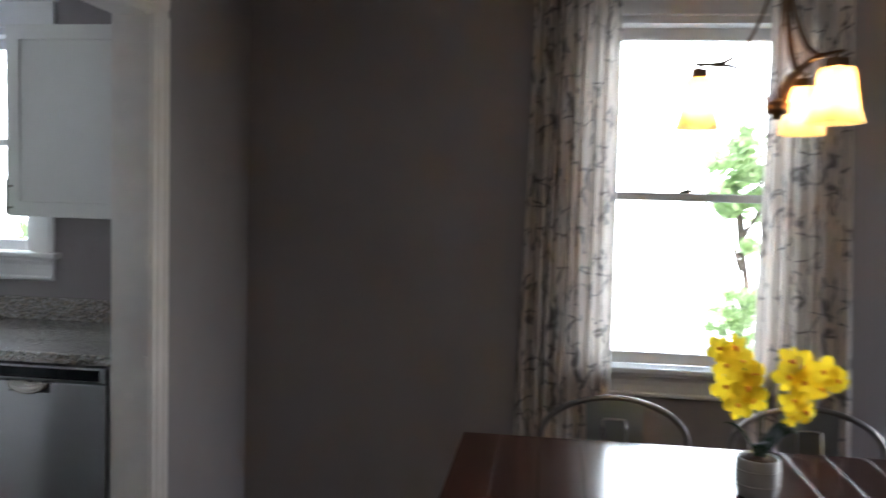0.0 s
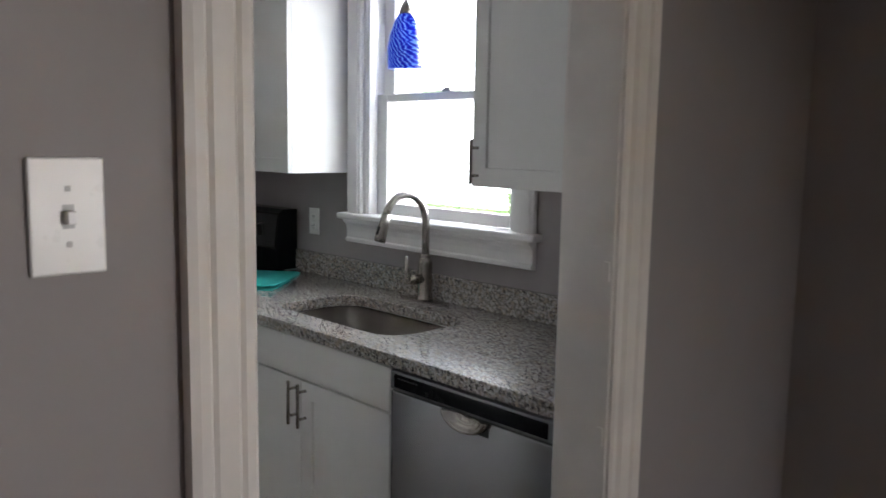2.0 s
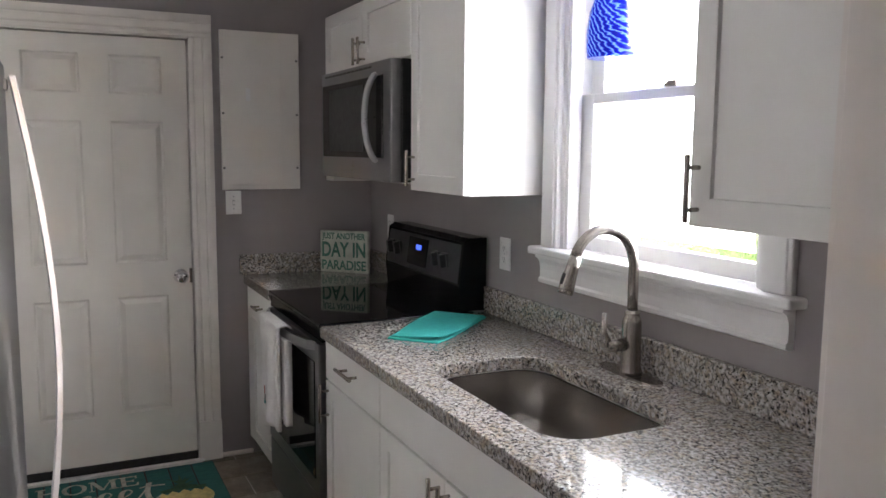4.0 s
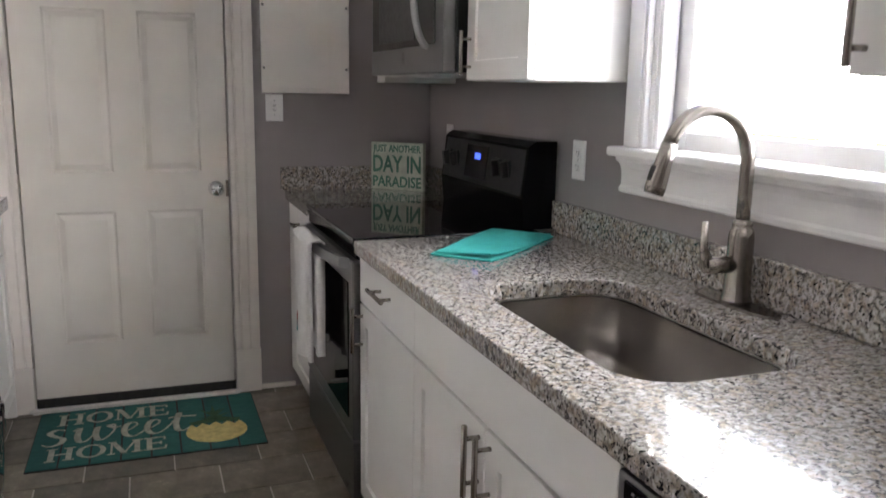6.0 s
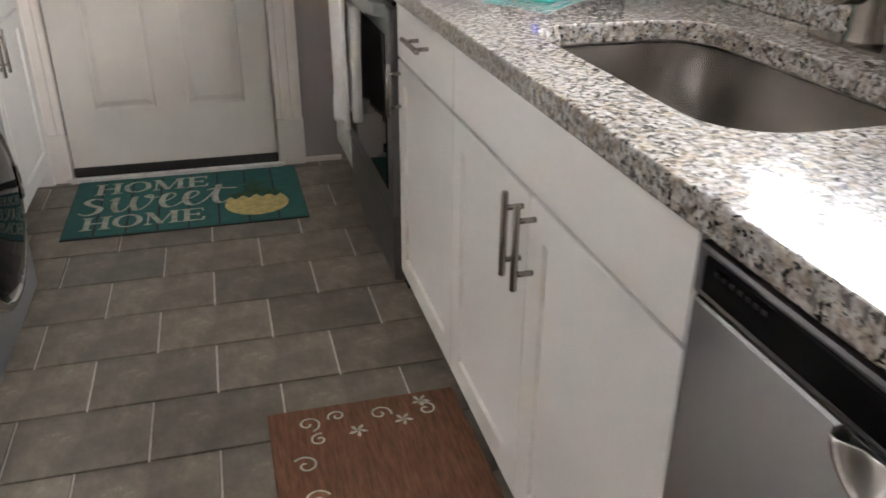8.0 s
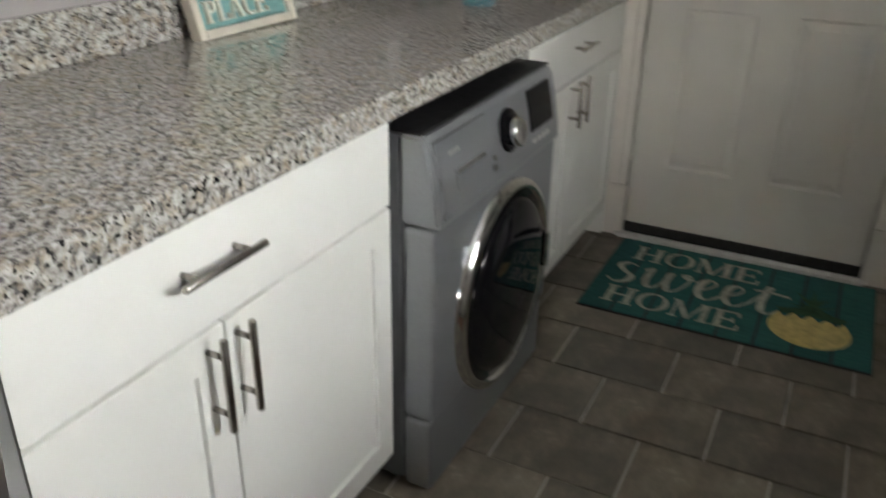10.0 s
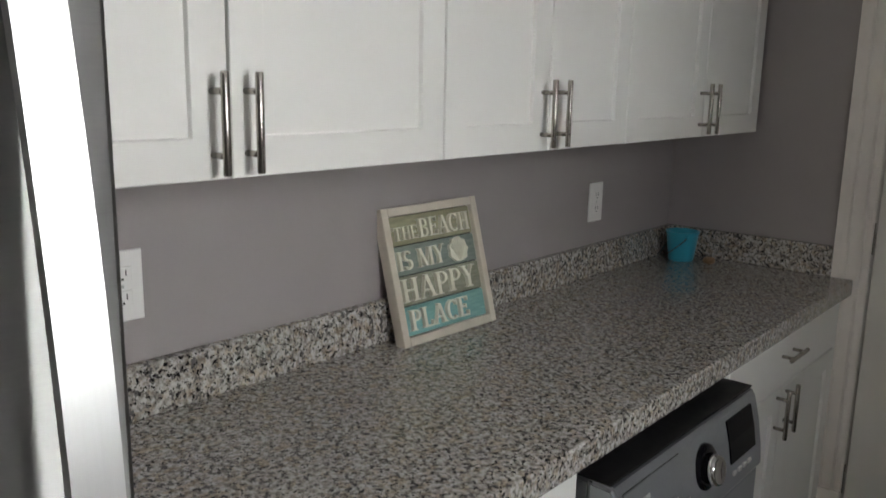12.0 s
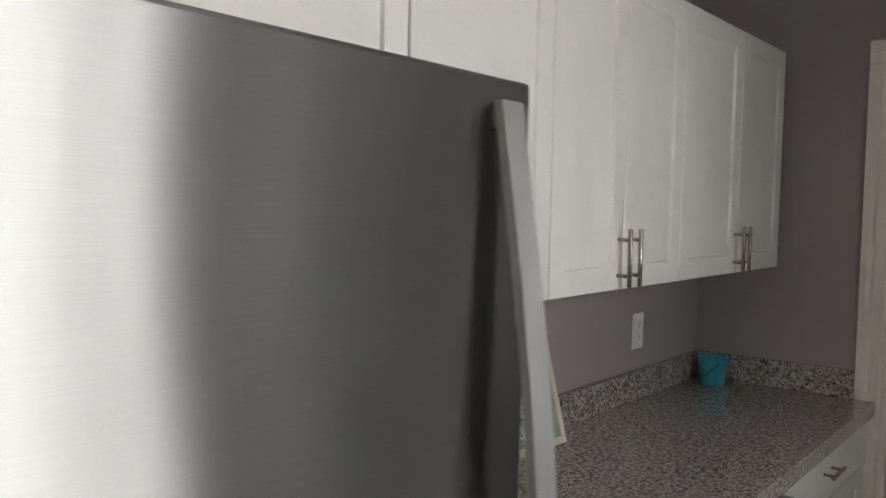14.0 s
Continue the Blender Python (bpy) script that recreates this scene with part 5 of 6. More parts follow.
part("front_fall", hanging(-3.925, -3.605, 3.632, 0.445, 0.858, 0.6, 0.009, thick=0.015), "white_cloth", tw)
part("back_fall", hanging(-3.895, -3.575, 3.668, 0.475, 0.815, 2.3, 0.006, thick=0.026), "white_cloth", tw)
bm = bmesh.new()
add_prism(bm, [(3.648 + 0.028 * math.cos(t), 0.855 + 0.014 * math.sin(t)) for t in arc(9, 0, 180)] + [(3.648 + 0.021 * math.cos(t), 0.855 + 0.009 * math.sin(t)) for t in arc(9, 180, 0)], -3.90, -3.60, lambda u, v, w: (w, u, v))
bmesh.ops.recalc_face_normals(bm, faces=bm.faces)
part("fold_over_bar", bm, "white_cloth", tw)
for area, mat, lab in (((0.24, 0.42, 0.66, 0.72), "red_thread", "small red stitched motif"), ((0.26, 0.50, 0.76, 0.79), "teal_thread", "small teal stitched motif"), ((0.40, 0.50, 0.70, 0.75), "slot_grey", "small grey stitched motif")):
    part("stitched_motif", hanging(-3.925, -3.605, 3.6145, 0.445, 0.858, 0.6, 0.009, thick=0.0012, area=area), mat, tw, lab)

# box sign in the corner: local x along the face, y up, z out
sg1 = thing("box_sign", (-4.53, 4.18, COUNTER), "square wooden box sign with green lettering on distressed cream paint", "sign")
u0, u1 = Vector((-4.585, 4.092)), Vector((-4.405, 4.278))
dirn = (u1 - u0).normalized()
S1 = Matrix(((dirn.x, 0, dirn.y, (u0.x + u1.x) / 2), (dirn.y, 0, -dirn.x, (u0.y + u1.y) / 2), (0, 1, 0, COUNTER), (0, 0, 0, 1)))
wid = (u1 - u0).length
hgt = 0.212
bm = boxes((-wid / 2, wid / 2, 0.001, hgt, -0.028, 0.0), bevel=0.002)
bmesh.ops.transform(bm, matrix=S1, verts=bm.verts)
blk = part("block", bm, "sign_cream", sg1)
for words, yy, size, w in (("JUST ANOTHER", 0.184, 0.044, 0.238), ("DAY IN", 0.113, 0.104, 0.238), ("PARADISE", 0.036, 0.066, 0.242)):
    bm = text_mesh(words, size, 0.002, S1 @ pose(0, yy, 0.0005), w, bold=size * 0.022)
    letters(blk, bm, "sign_green", "green painted lettering")

# framed sign leaning on the backsplash
sg2 = thing("framed_sign", (-3.295, 2.05, COUNTER), "whitewashed frame with slats and raised beach lettering, leaning", "sign")
FWID, FHGT = 0.316, 0.318
lean = math.degrees(math.atan2(0.080, 0.304))
S2 = Matrix.Translation((-3.294, 2.064, COUNTER + 0.0015)) @ pose(0, 0, 0, 90, 0, 180) @ pose(0, 0, 0, -lean + 0.0) @ pose(0, 0, 0, 0, -3.5, 0)


def s2part(name, rows_, mat, parent, bevel=0.0015, label=""):
    bm = boxes(*rows_, bevel=bevel)
    bmesh.ops.transform(bm, matrix=S2, verts=bm.verts)
    return part(name, bm, mat, parent, label)


h2, fw = FWID / 2, 0.020
for row in ((-h2, -h2 + fw, 0, FHGT, -0.024, 0.006), (h2 - fw, h2, 0, FHGT, -0.024, 0.006), (-h2 + fw, h2 - fw, 0, fw, -0.024, 0.006), (-h2 + fw, h2 - fw, FHGT - fw, FHGT, -0.024, 0.006)):
    s2part("frame_rail", [row], "frame_wood", sg2)
s2part("backing", [(-h2 + 0.005, h2 - 0.005, 0.005, FHGT - 0.005, -0.022, -0.014)], "slot_dark", sg2)
sl = (FHGT - 2 * fw) / 4
for k, mat in enumerate(("slat_teal", "slat_cream", "slat_grey", "slat_sand")):
    s2part("slat", [(-h2 + fw, h2 - fw, fw + sl * k + 0.0015, fw + sl * (k + 1) - 0.0015, -0.014, -0.006)], mat, sg2)
for words, k, size, x, w in (("PLACE", 0.52, 0.047, -0.026, 0.195), ("HAPPY", 1.52, 0.053, -0.010, 0.25), ("IS MY", 2.5, 0.044, -0.055, 0.155), ("BEACH", 3.48, 0.044, 0.036, 0.172), ("THE", 3.40, 0.031, -0.092, 0.075)):
    serif_words(sg2, words, size, 0.010, S2 @ pose(x, fw + sl * k, -0.006), w, "letter_cream", "raised cream serif letters")
bm = bmesh.new()
fan = [(0.0, -0.030), (0.012, -0.028)] + [((0.031 + 0.002 * math.cos(t * 9)) * math.cos(t), (0.033 + 0.002 * math.cos(t * 9)) * math.sin(t)) for t in arc(37, -40, 220)] + [(-0.012, -0.028)]
add_prism(bm, fan, -0.006, 0.002, lambda u, v, w: tuple(S2 @ Vector((0.072 + u, fw + sl * 2.5 + v * 0.95, w))))
bmesh.ops.recalc_face_normals(bm, faces=bm.faces)
shell = part("shell", bm, "letter_cream", sg2, "cream scallop shell")
for a in arc(9, 30, 150):
    bm = bmesh.new()
    add_tube(bm, [S2 @ Vector((0.072 + 0.003 * math.cos(a), fw + sl * 2.5 - 0.024, 0.002)), S2 @ Vector((0.072 + 0.029 * math.cos(a), fw + sl * 2.5 + 0.030 * math.sin(a) - 0.002, 0.0025))], [0.0008, 0.0022], 6)
    part("rib", bm, "letter_cream", shell)

# bucket and shell
BX, BY = -4.50, 2.085
bk = thing("small_bucket", (BX, BY, COUNTER), "small turquoise enamel bucket with a wire handle", "bucket")
bm = bmesh.new()
add_lathe(bm, [(0.0, 0.002), (0.039, 0.001), (0.042, 0.004), (0.054, 0.094), (0.057, 0.099), (0.057, 0.103), (0.054, 0.104), (0.052, 0.096), (0.041, 0.008), (0.0, 0.006)], (BX, BY, COUNTER), 36)
part("pail", bm, "bucket_paint", bk)
for k in (-1, 1):
    ear = boxes((-0.006, 0.006, -0.003, 0.003, -0.008, 0.008), bevel=0.0015)
    bmesh.ops.transform(ear, matrix=Matrix.Translation((BX + k * 0.77 * 0.056, BY + k * 0.64 * 0.056, COUNTER + 0.086)) @ pose(0, 0, 0, 0, 0, -50), verts=ear.verts)
    part("handle_ear", ear, "bucket_paint", bk)
bm = bmesh.new()
add_tube(bm, [(BX + 0.77 * 0.059 * math.cos(t) + 0.64 * 0.072 * math.sin(t), BY + 0.64 * 0.059 * math.cos(t) - 0.77 * 0.072 * math.sin(t), COUNTER + 0.086 - 0.070 * math.sin(t)) for t in arc(19, 0, 180)], 0.0018, 8)
part("wire_handle", bm, "nickel", bk, "thin wire handle")
sn = thing("sea_shell", (-4.50, 2.185, COUNTER), "small brown spiral sea shell on the worktop", "shell")
bm = bmesh.new()
pts, rad = [], []
for k in range(26):
    a = k * 0.55
    s_ = 1 - k / 27
    pts.append((-4.50 + 0.012 * s_ * math.cos(a) + 0.018 * (1 - s_), 2.185 + 0.012 * s_ * math.sin(a), COUNTER + 0.0135 * s_ + 0.003 + 0.008 * (1 - s_)))
    rad.append(0.0125 * s_ + 0.0015)
add_tube(bm, pts, rad, 10)
for v in bm.verts:
    v.co.z = max(v.co.z, COUNTER + 0.0005)
part("whorl", bm, "shell_brown", sn)

# door mat: letters read towards +y, up is -x
dm = thing("door_mat", (-4.29, 3.10, 0), "teal doormat with cream lettering and a pineapple", "doormat")
MA, MB, MC, MD = -4.578, -4.018, 2.676, 3.530
part("backing", boxes((MA, MB, MC, MD, 0.0005, 0.005), bevel=0.001), "rubber", dm)
n_st = 8
for k in range(n_st):
    a = MC + (MD - MC) * k / n_st
    part("stripe", boxes((MA + 0.006, MB - 0.006, a + 0.0035, a + (MD - MC) / n_st - 0.0035, 0.005, 0.0085), bevel=0.001), "mat_teal", dm)


def on_mat(u, v, z=0.009):
    return Matrix(((0, -1, 0, MB - v), (1, 0, 0, MC + u), (0, 0, 1, z), (0, 0, 0, 1)))




def brush_stroke(points, base=0.0, thin=0.0045, thick=0.0125):
    """A flat pen stroke on the mat: a smooth line through (u, v) points, broad where it runs down."""
    pts = [Vector((u + base, v, 0)) for u, v in points]
    line = []
    for k in range(len(pts) - 1):
        p0, p1, p2, p3 = pts[max(k - 1, 0)], pts[k], pts[k + 1], pts[min(k + 2, len(pts) - 1)]
        for q in range(6):
            t = q / 6
            line.append(0.5 * (2 * p1 + (p2 - p0) * t + (2 * p0 - 5 * p1 + 4 * p2 - p3) * t * t + (3 * p1 - p0 - 3 * p2 + p3) * t ** 3))
    line.append(pts[-1])
    wide = []
    for k in range(len(line)):
        d = (line[min(k + 1, len(line) - 1)] - line[max(k - 1, 0)]).normalized()
        wide.append(thin + (thick - thin) * max(0.0, -d.y))
    bm = bmesh.new()
    add_tube(bm, [(MB - p.y, MC + p.x, 0.0) for p in line], wide, 8)
    for v in bm.verts:
        v.co.z = 0.0088 + max(0.0, v.co.z) * 0.08
    return bm


LETTER_E = ((0.0, 0.265), (0.032, 0.285), (0.057, 0.325), (0.045, 0.353), (0.020, 0.338), (0.008, 0.275), (0.022, 0.222), (0.052, 0.215), (0.088, 0.262))
for base, stroke in ((0, ((0.108, 0.345), (0.078, 0.358), (0.054, 0.330), (0.074, 0.295), (0.106, 0.262), (0.098, 0.218), (0.062, 0.200), (0.036, 0.224))),
                     (0, ((0.138, 0.325), (0.160, 0.350), (0.156, 0.270), (0.168, 0.216), (0.192, 0.218), (0.216, 0.280), (0.226, 0.345), (0.222, 0.270), (0.236, 0.214), (0.262, 0.226), (0.288, 0.290), (0.290, 0.350), (0.270, 0.344), (0.290, 0.322), (0.314, 0.326))),
                     (0.318, LETTER_E), (0.404, LETTER_E), (0, ((0.490, 0.262), (0.520, 0.330), (0.540, 0.400), (0.524, 0.300), (0.528, 0.224), (0.556, 0.214), (0.600, 0.275)))):
    part("letter", brush_stroke(stroke, base), "mat_cream", dm, "cream script lettering")
part("letter_bar", brush_stroke(((0.495, 0.352), (0.530, 0.362), (0.605, 0.352)), thin=0.006), "mat_cream", dm)
for u, v in ((0.285, 0.452), (0.270, 0.115)):
    serif_words(dm, "HOME", 0.112, 0.0012, on_mat(u, v, 0.0086), 0.43, "mat_cream", "cream serif capitals")
bm = bmesh.new()
crown = [(0.118 * math.cos(t), 0.112 * math.sin(t)) for t in arc(25, 165, 375)]
crown += [(0.105, 0.055), (0.095, 0.08), (0.075, 0.05), (0.05, 0.085), (0.025, 0.055), (0.0, 0.09), (-0.025, 0.055), (-0.05, 0.085), (-0.075, 0.05), (-0.095, 0.08), (-0.105, 0.055)]
add_prism(bm, crown, 0.0086, 0.0098, lambda u, v, w: (MB - 0.17 - v, MC + 0.675 + u, w))
bmesh.ops.recalc_face_normals(bm, faces=bm.faces)
part("pineapple", bm, "mat_yellow", dm, "mustard yellow pineapple body")
bm = bmesh.new()
for k in range(13):
    a = radians(20 + 140 * k / 12)
    L = 0.15 + 0.04 * math.sin(k * 2.3)
    c0 = Vector((0.016 * (k - 6), 0.088))
    tip = c0 + Vector((math.cos(a), math.sin(a))) * L
    side = Vector((-math.sin(a), math.cos(a))) * 0.020
    add_prism(bm, [tuple(c0 - side), tuple(tip), tuple(c0 + side)], 0.0086 + 0.0001 * k, 0.0092 + 0.0001 * k, lambda u, v, w: (MB - 0.17 - v, MC + 0.675 + u, w))
bmesh.ops.recalc_face_normals(bm, faces=bm.faces)
part("pineapple_leaves", bm, "mat_leaf", dm, "dark green pineapple leaves")

# kitchen rug in front of the sink
kr = thing("kitchen_rug", (-2.35, 3.5, 0), "brown wood-look kitchen rug with cream scrolls before the sink", "rug")
part("pad", boxes((-2.862, -1.95, 3.292, 3.745, 0.0005, 0.009), bevel=0.003), "mat_wood", kr)


def scroll(cx, cy, r, turn, flip):
    bm = bmesh.new()
    pts = []
    for k in range(30):
        a = k * 0.26
        rr = r * (1 - k / 34)
        p = Vector((rr * math.cos(a) * flip, rr * math.sin(a)))
        c_, s_ = math.cos(turn), math.sin(turn)
        pts.append((cx + c_ * p.x - s_ * p.y, cy + s_ * p.x + c_ * p.y, 0.0092))
    add_tube(bm, pts, 0.0028, 6)
    for v in bm.verts:
        v.co.z = 0.0092 + (v.co.z - 0.0092) * 0.25
    return bm


for k, (cx, cy, r, tn, fl) in enumerate(((-2.80, 3.38, 0.03, 0.3, 1), (-2.815, 3.45, 0.022, 2.0, -1), (-2.80, 3.55, 0.028, 1.2, 1), (-2.79, 3.66, 0.026, 0.5, -1), (-2.74, 3.40, 0.022, 2.8, 1), (-2.66, 3.36, 0.03, 0.9, -1), (-2.55, 3.37, 0.03, 1.9, 1), (-2.30, 3.36, 0.03, 0.2, -1), (-2.1, 3.37, 0.03, 1.1, 1))):
    part("scroll", scroll(cx, cy, r, tn, fl), "mat_cream", kr)
for cx, cy in ((-2.825, 3.655), (-2.765, 3.60), (-2.75, 3.49)):
    for k in range(5):
        a = 2 * math.pi * k / 5
        bm = bmesh.new()
        add_prism(bm, [(0.003 * math.cos(a + 1.57), 0.003 * math.sin(a + 1.57)), (0.016 * math.cos(a - 0.3), 0.016 * math.sin(a - 0.3)), (0.024 * math.cos(a), 0.024 * math.sin(a)), (0.016 * math.cos(a + 0.3), 0.016 * math.sin(a + 0.3))], 0.0088, 0.0098, lambda u, v, w: (cx + u, cy + v, w))
        bmesh.ops.recalc_face_normals(bm, faces=bm.faces)
        part("petal", bm, "mat_cream", kr)

# blue pendant over the sink
PXX, PYY = -2.485, 4.285
pd = thing("pendant_lamp", (PXX, PYY, 1.79), "cobalt blue swirled glass pendant shade on a cord", "pendant lamp")
bm = bmesh.new()
add_lathe(bm, [(0.066, 0.0), (0.069, 0.03), (0.069, 0.075), (0.062, 0.125), (0.046, 0.170), (0.028, 0.200), (0.022, 0.205), (0.020, 0.203), (0.043, 0.168), (0.058, 0.124), (0.065, 0.075), (0.065, 0.03), (0.062, 0.0)], (PXX, PYY, 1.79), 40, closed=True)
part("shade", bm, "blue_glass", pd)
bm = bmesh.new()
add_lathe(bm, [(0.024, 0.203), (0.025, 0.212), (0.016, 0.235), (0.008, 0.25), (0.0035, 0.258)], (PXX, PYY, 1.79), 24)
part("socket_cap", bm, "nickel", pd, "nickel socket cap")
bm = bmesh.new()
add_tube(bm, [(PXX, PYY, 2.045), (PXX, PYY, CEIL - 0.02)], 0.003, 8)
part("cord", bm, "plastic_white", pd)
bm = bmesh.new()
add_lathe(bm, [(0.055, CEIL - 0.022), (0.055, CEIL - 0.012), (0.04, CEIL - 0.001)], (PXX, PYY, 0), 28)
part("canopy", bm, "nickel", pd)
bm = bmesh.new()
add_lathe(bm, [(0.0, 0.09), (0.020, 0.10), (0.028, 0.125), (0.020, 0.155), (0.014, 0.19)], (PXX, PYY, 1.79), 16)
part("bulb", bm, "bulb_glow_small", pd)

# ---- dining room ----
TX0, TX1, TY0, TY1, TZ = 0.022, 1.72, 2.60, 3.575, 0.765
tb = thing("dining_table", ((TX0 + TX1) / 2, 3.1, 0), "dark espresso plank dining table with grooves", "table")
x = TX0
k = 0
while x < TX1 - 0.02:
    w = min(0.121, TX1 - x)
    part("plank", boxes((x + 0.0007, x + w - 0.0007, TY0, TY1, TZ - 0.026, TZ), bevel=0.0008), "table_wood", tb)
    x += w
part("underframe", boxes((TX0 + 0.004, TX1 - 0.004, TY0 + 0.004, TY1 - 0.004, TZ - 0.040, TZ - 0.0265)), "table_wood", tb)
for row in ((TX0 + 0.07, TX1 - 0.07, TY0 + 0.07, TY0 + 0.095), (TX0 + 0.07, TX1 - 0.07, TY1 - 0.095, TY1 - 0.07), (TX0 + 0.07, TX0 + 0.095, TY0 + 0.095, TY1 - 0.095), (TX1 - 0.095, TX1 - 0.07, TY0 + 0.095, TY1 - 0.095)):
    part("apron", boxes((*row, TZ - 0.13, TZ - 0.0405)), "table_wood", tb)
for lx in (TX0 + 0.05, TX1 - 0.13):
    for ly in (TY0 + 0.05, TY1 - 0.13):
        part("leg", boxes((lx, lx + 0.08, ly, ly + 0.08, 0, TZ - 0.0405), bevel=0.006), "table_wood", tb)


def metal_chair(cx, cy):
    """A stacked-steel cafe chair; it faces -y."""
    ch = thing("dining_chair", (cx, cy, 0), "gunmetal steel cafe chair with an arched tube back", "chair", "metal dining chairs")
    bm = bmesh.new()
    outline = rounded(cx - 0.18, cx + 0.18, cy - 0.20, cy + 0.16, 0.05, 5)
    add_prism(bm, outline, 0.435, 0.450, lambda u, v, w: (u, v, w))
    bmesh.ops.bevel(bm, geom=[e for e in bm.edges if abs(e.verts[0].co.z - e.verts[1].co.z) < 1e-5], offset=0.004, segments=2, affect='EDGES')
    part("seat", bm, "chair_steel", ch)
    bm = bmesh.new()
    pts = [(cx - 0.185, cy + 0.13, 0.44), (cx - 0.232, cy + 0.17, 0.60), (cx - 0.243, cy + 0.195, 0.685)]
    pts += [(cx - 0.245 * math.cos(t), cy + 0.20 + 0.015 * math.sin(t), 0.705 + 0.140 * math.sin(t)) for t in arc(19, 8, 172)]
    pts += [(cx + 0.243, cy + 0.195, 0.685), (cx + 0.232, cy + 0.17, 0.60), (cx + 0.185, cy + 0.13, 0.44)]
    add_tube(bm, pts, 0.0105, 12)
    part("back_tube", bm, "gunmetal", ch)
    bm = bmesh.new()
    add_prism(bm, [(-0.080, 0.445), (0.080, 0.445), (0.098, 0.826), (0.045, 0.838), (-0.045, 0.838), (-0.098, 0.826)], -0.0015, 0.0015, lambda u, v, w: (cx + u, cy + 0.145 + (v - 0.445) * 0.16 + w, v))
    bmesh.ops.recalc_face_normals(bm, faces=bm.faces)
    sp = part("splat", bm, "chair_steel", ch)
    bm = bmesh.new()
    add_tube(bm, [(cx + u, cy + 0.1385 + (v - 0.445) * 0.16, v) for u, v in ((-0.040, 0.70), (-0.038, 0.772), (-0.032, 0.777), (0.032, 0.777), (0.038, 0.772), (0.040, 0.70), (-0.040, 0.70))], 0.005, 8, caps=False)
    part("pressed_loop", bm, "chair_loop", sp, "bright pressed loop")
    for sx in (-1, 1):
        for sy, top in ((-1, cy - 0.17), (1, cy + 0.12)):
            bm = bmesh.new()
            add_tube(bm, [(cx + sx * 0.155, top, 0.436), (cx + sx * 0.205, cy + sy * 0.215, 0.002)], [0.020, 0.013], 10)
            part("leg", bm, "chair_steel", ch)
    return ch


metal_chair(0.51, 3.60)
metal_chair(1.135, 3.60)

# orchid
OX, OY = 0.824, 3.180
op = thing("potted_orchid", (OX, OY, TZ), "yellow artificial orchid in a grey ribbed ceramic pot", "plant")
bm = bmesh.new()
add_lathe(bm, [(0.0, 0.001), (0.042, 0.0), (0.048, 0.004), (0.053, 0.022), (0.0555, 0.050), (0.055, 0.078), (0.0535, 0.098), (0.053, 0.101), (0.0495, 0.101), (0.0495, 0.094), (0.0, 0.092)], (OX, OY, TZ), 40,
          wave=lambda a: 0.012 * abs(math.sin(a * 5)) - 0.012 * (abs(math.sin(a * 5)) < 0.12))
pot = part("pot", bm, "pot_ceramic", op)
for zz in (0.035, 0.072):
    bm = bmesh.new()
    add_tube(bm, [(OX + 0.0560 * math.cos(t), OY + 0.0560 * math.sin(t), TZ + zz) for t in arc(41, 0, 360)], 0.0016, 6, caps=False)
    part("groove_band", bm, "plastic_dim", pot)
bm = bmesh.new()
add_lathe(bm, [(0.049, 0.0965), (0.03, 0.102), (0.0, 0.104)], (OX, OY, TZ), 20)
part("mulch", bm, "bark_mulch", op)


def strap_leaf(yaw, length, rise, width, mat="orchid_leaf"):
    bm = bmesh.new()
    L, R_ = [], []
    n = 9
    for k in range(n):
        t = k / (n - 1)
        w = width * math.sin(math.pi * min(0.98, 0.12 + 0.86 * t)) ** 0.7
        c0 = Vector((OX + math.cos(yaw) * length * t, OY + math.sin(yaw) * length * t, TZ + 0.10 + rise * math.sin(t * 2.2)))
        sd = Vector((-math.sin(yaw), math.cos(yaw), 0.35)) * w / 2
        L.append(bm.verts.new(c0 - sd))
        R_.append(bm.verts.new(c0 + sd))
    for k in range(n - 1):
        bm.faces.new((L[k], L[k + 1], R_[k + 1], R_[k])).smooth = True
    bmesh.ops.solidify(bm, geom=list(bm.faces), thickness=0.0025)
    return part("leaf", bm, mat, op)


strap_leaf(radians(176), 0.110, 0.085, 0.056)
strap_leaf(radians(8), 0.100, 0.080, 0.056)
strap_leaf(radians(262), 0.06, 0.05, 0.04)
stems = [[(OX, OY, TZ + 0.10), (OX - 0.004, OY, TZ + 0.21), (OX - 0.012, OY, TZ + 0.29), (OX - 0.05, OY - 0.01, TZ + 0.33), (OX - 0.10, OY - 0.02, TZ + 0.375)],
         [(OX + 0.004, OY, TZ + 0.10), (OX + 0.006, OY, TZ + 0.21), (OX + 0.03, OY, TZ + 0.31), (OX + 0.09, OY + 0.005, TZ + 0.35), (OX + 0.145, OY + 0.01, TZ + 0.345)]]
for st in stems:
    bm = bmesh.new()
    add_tube(bm, st, [0.003, 0.003, 0.0025, 0.002, 0.0015], 8)
    part("stem", bm, "orchid_stem", op)
rng = random.Random(5)


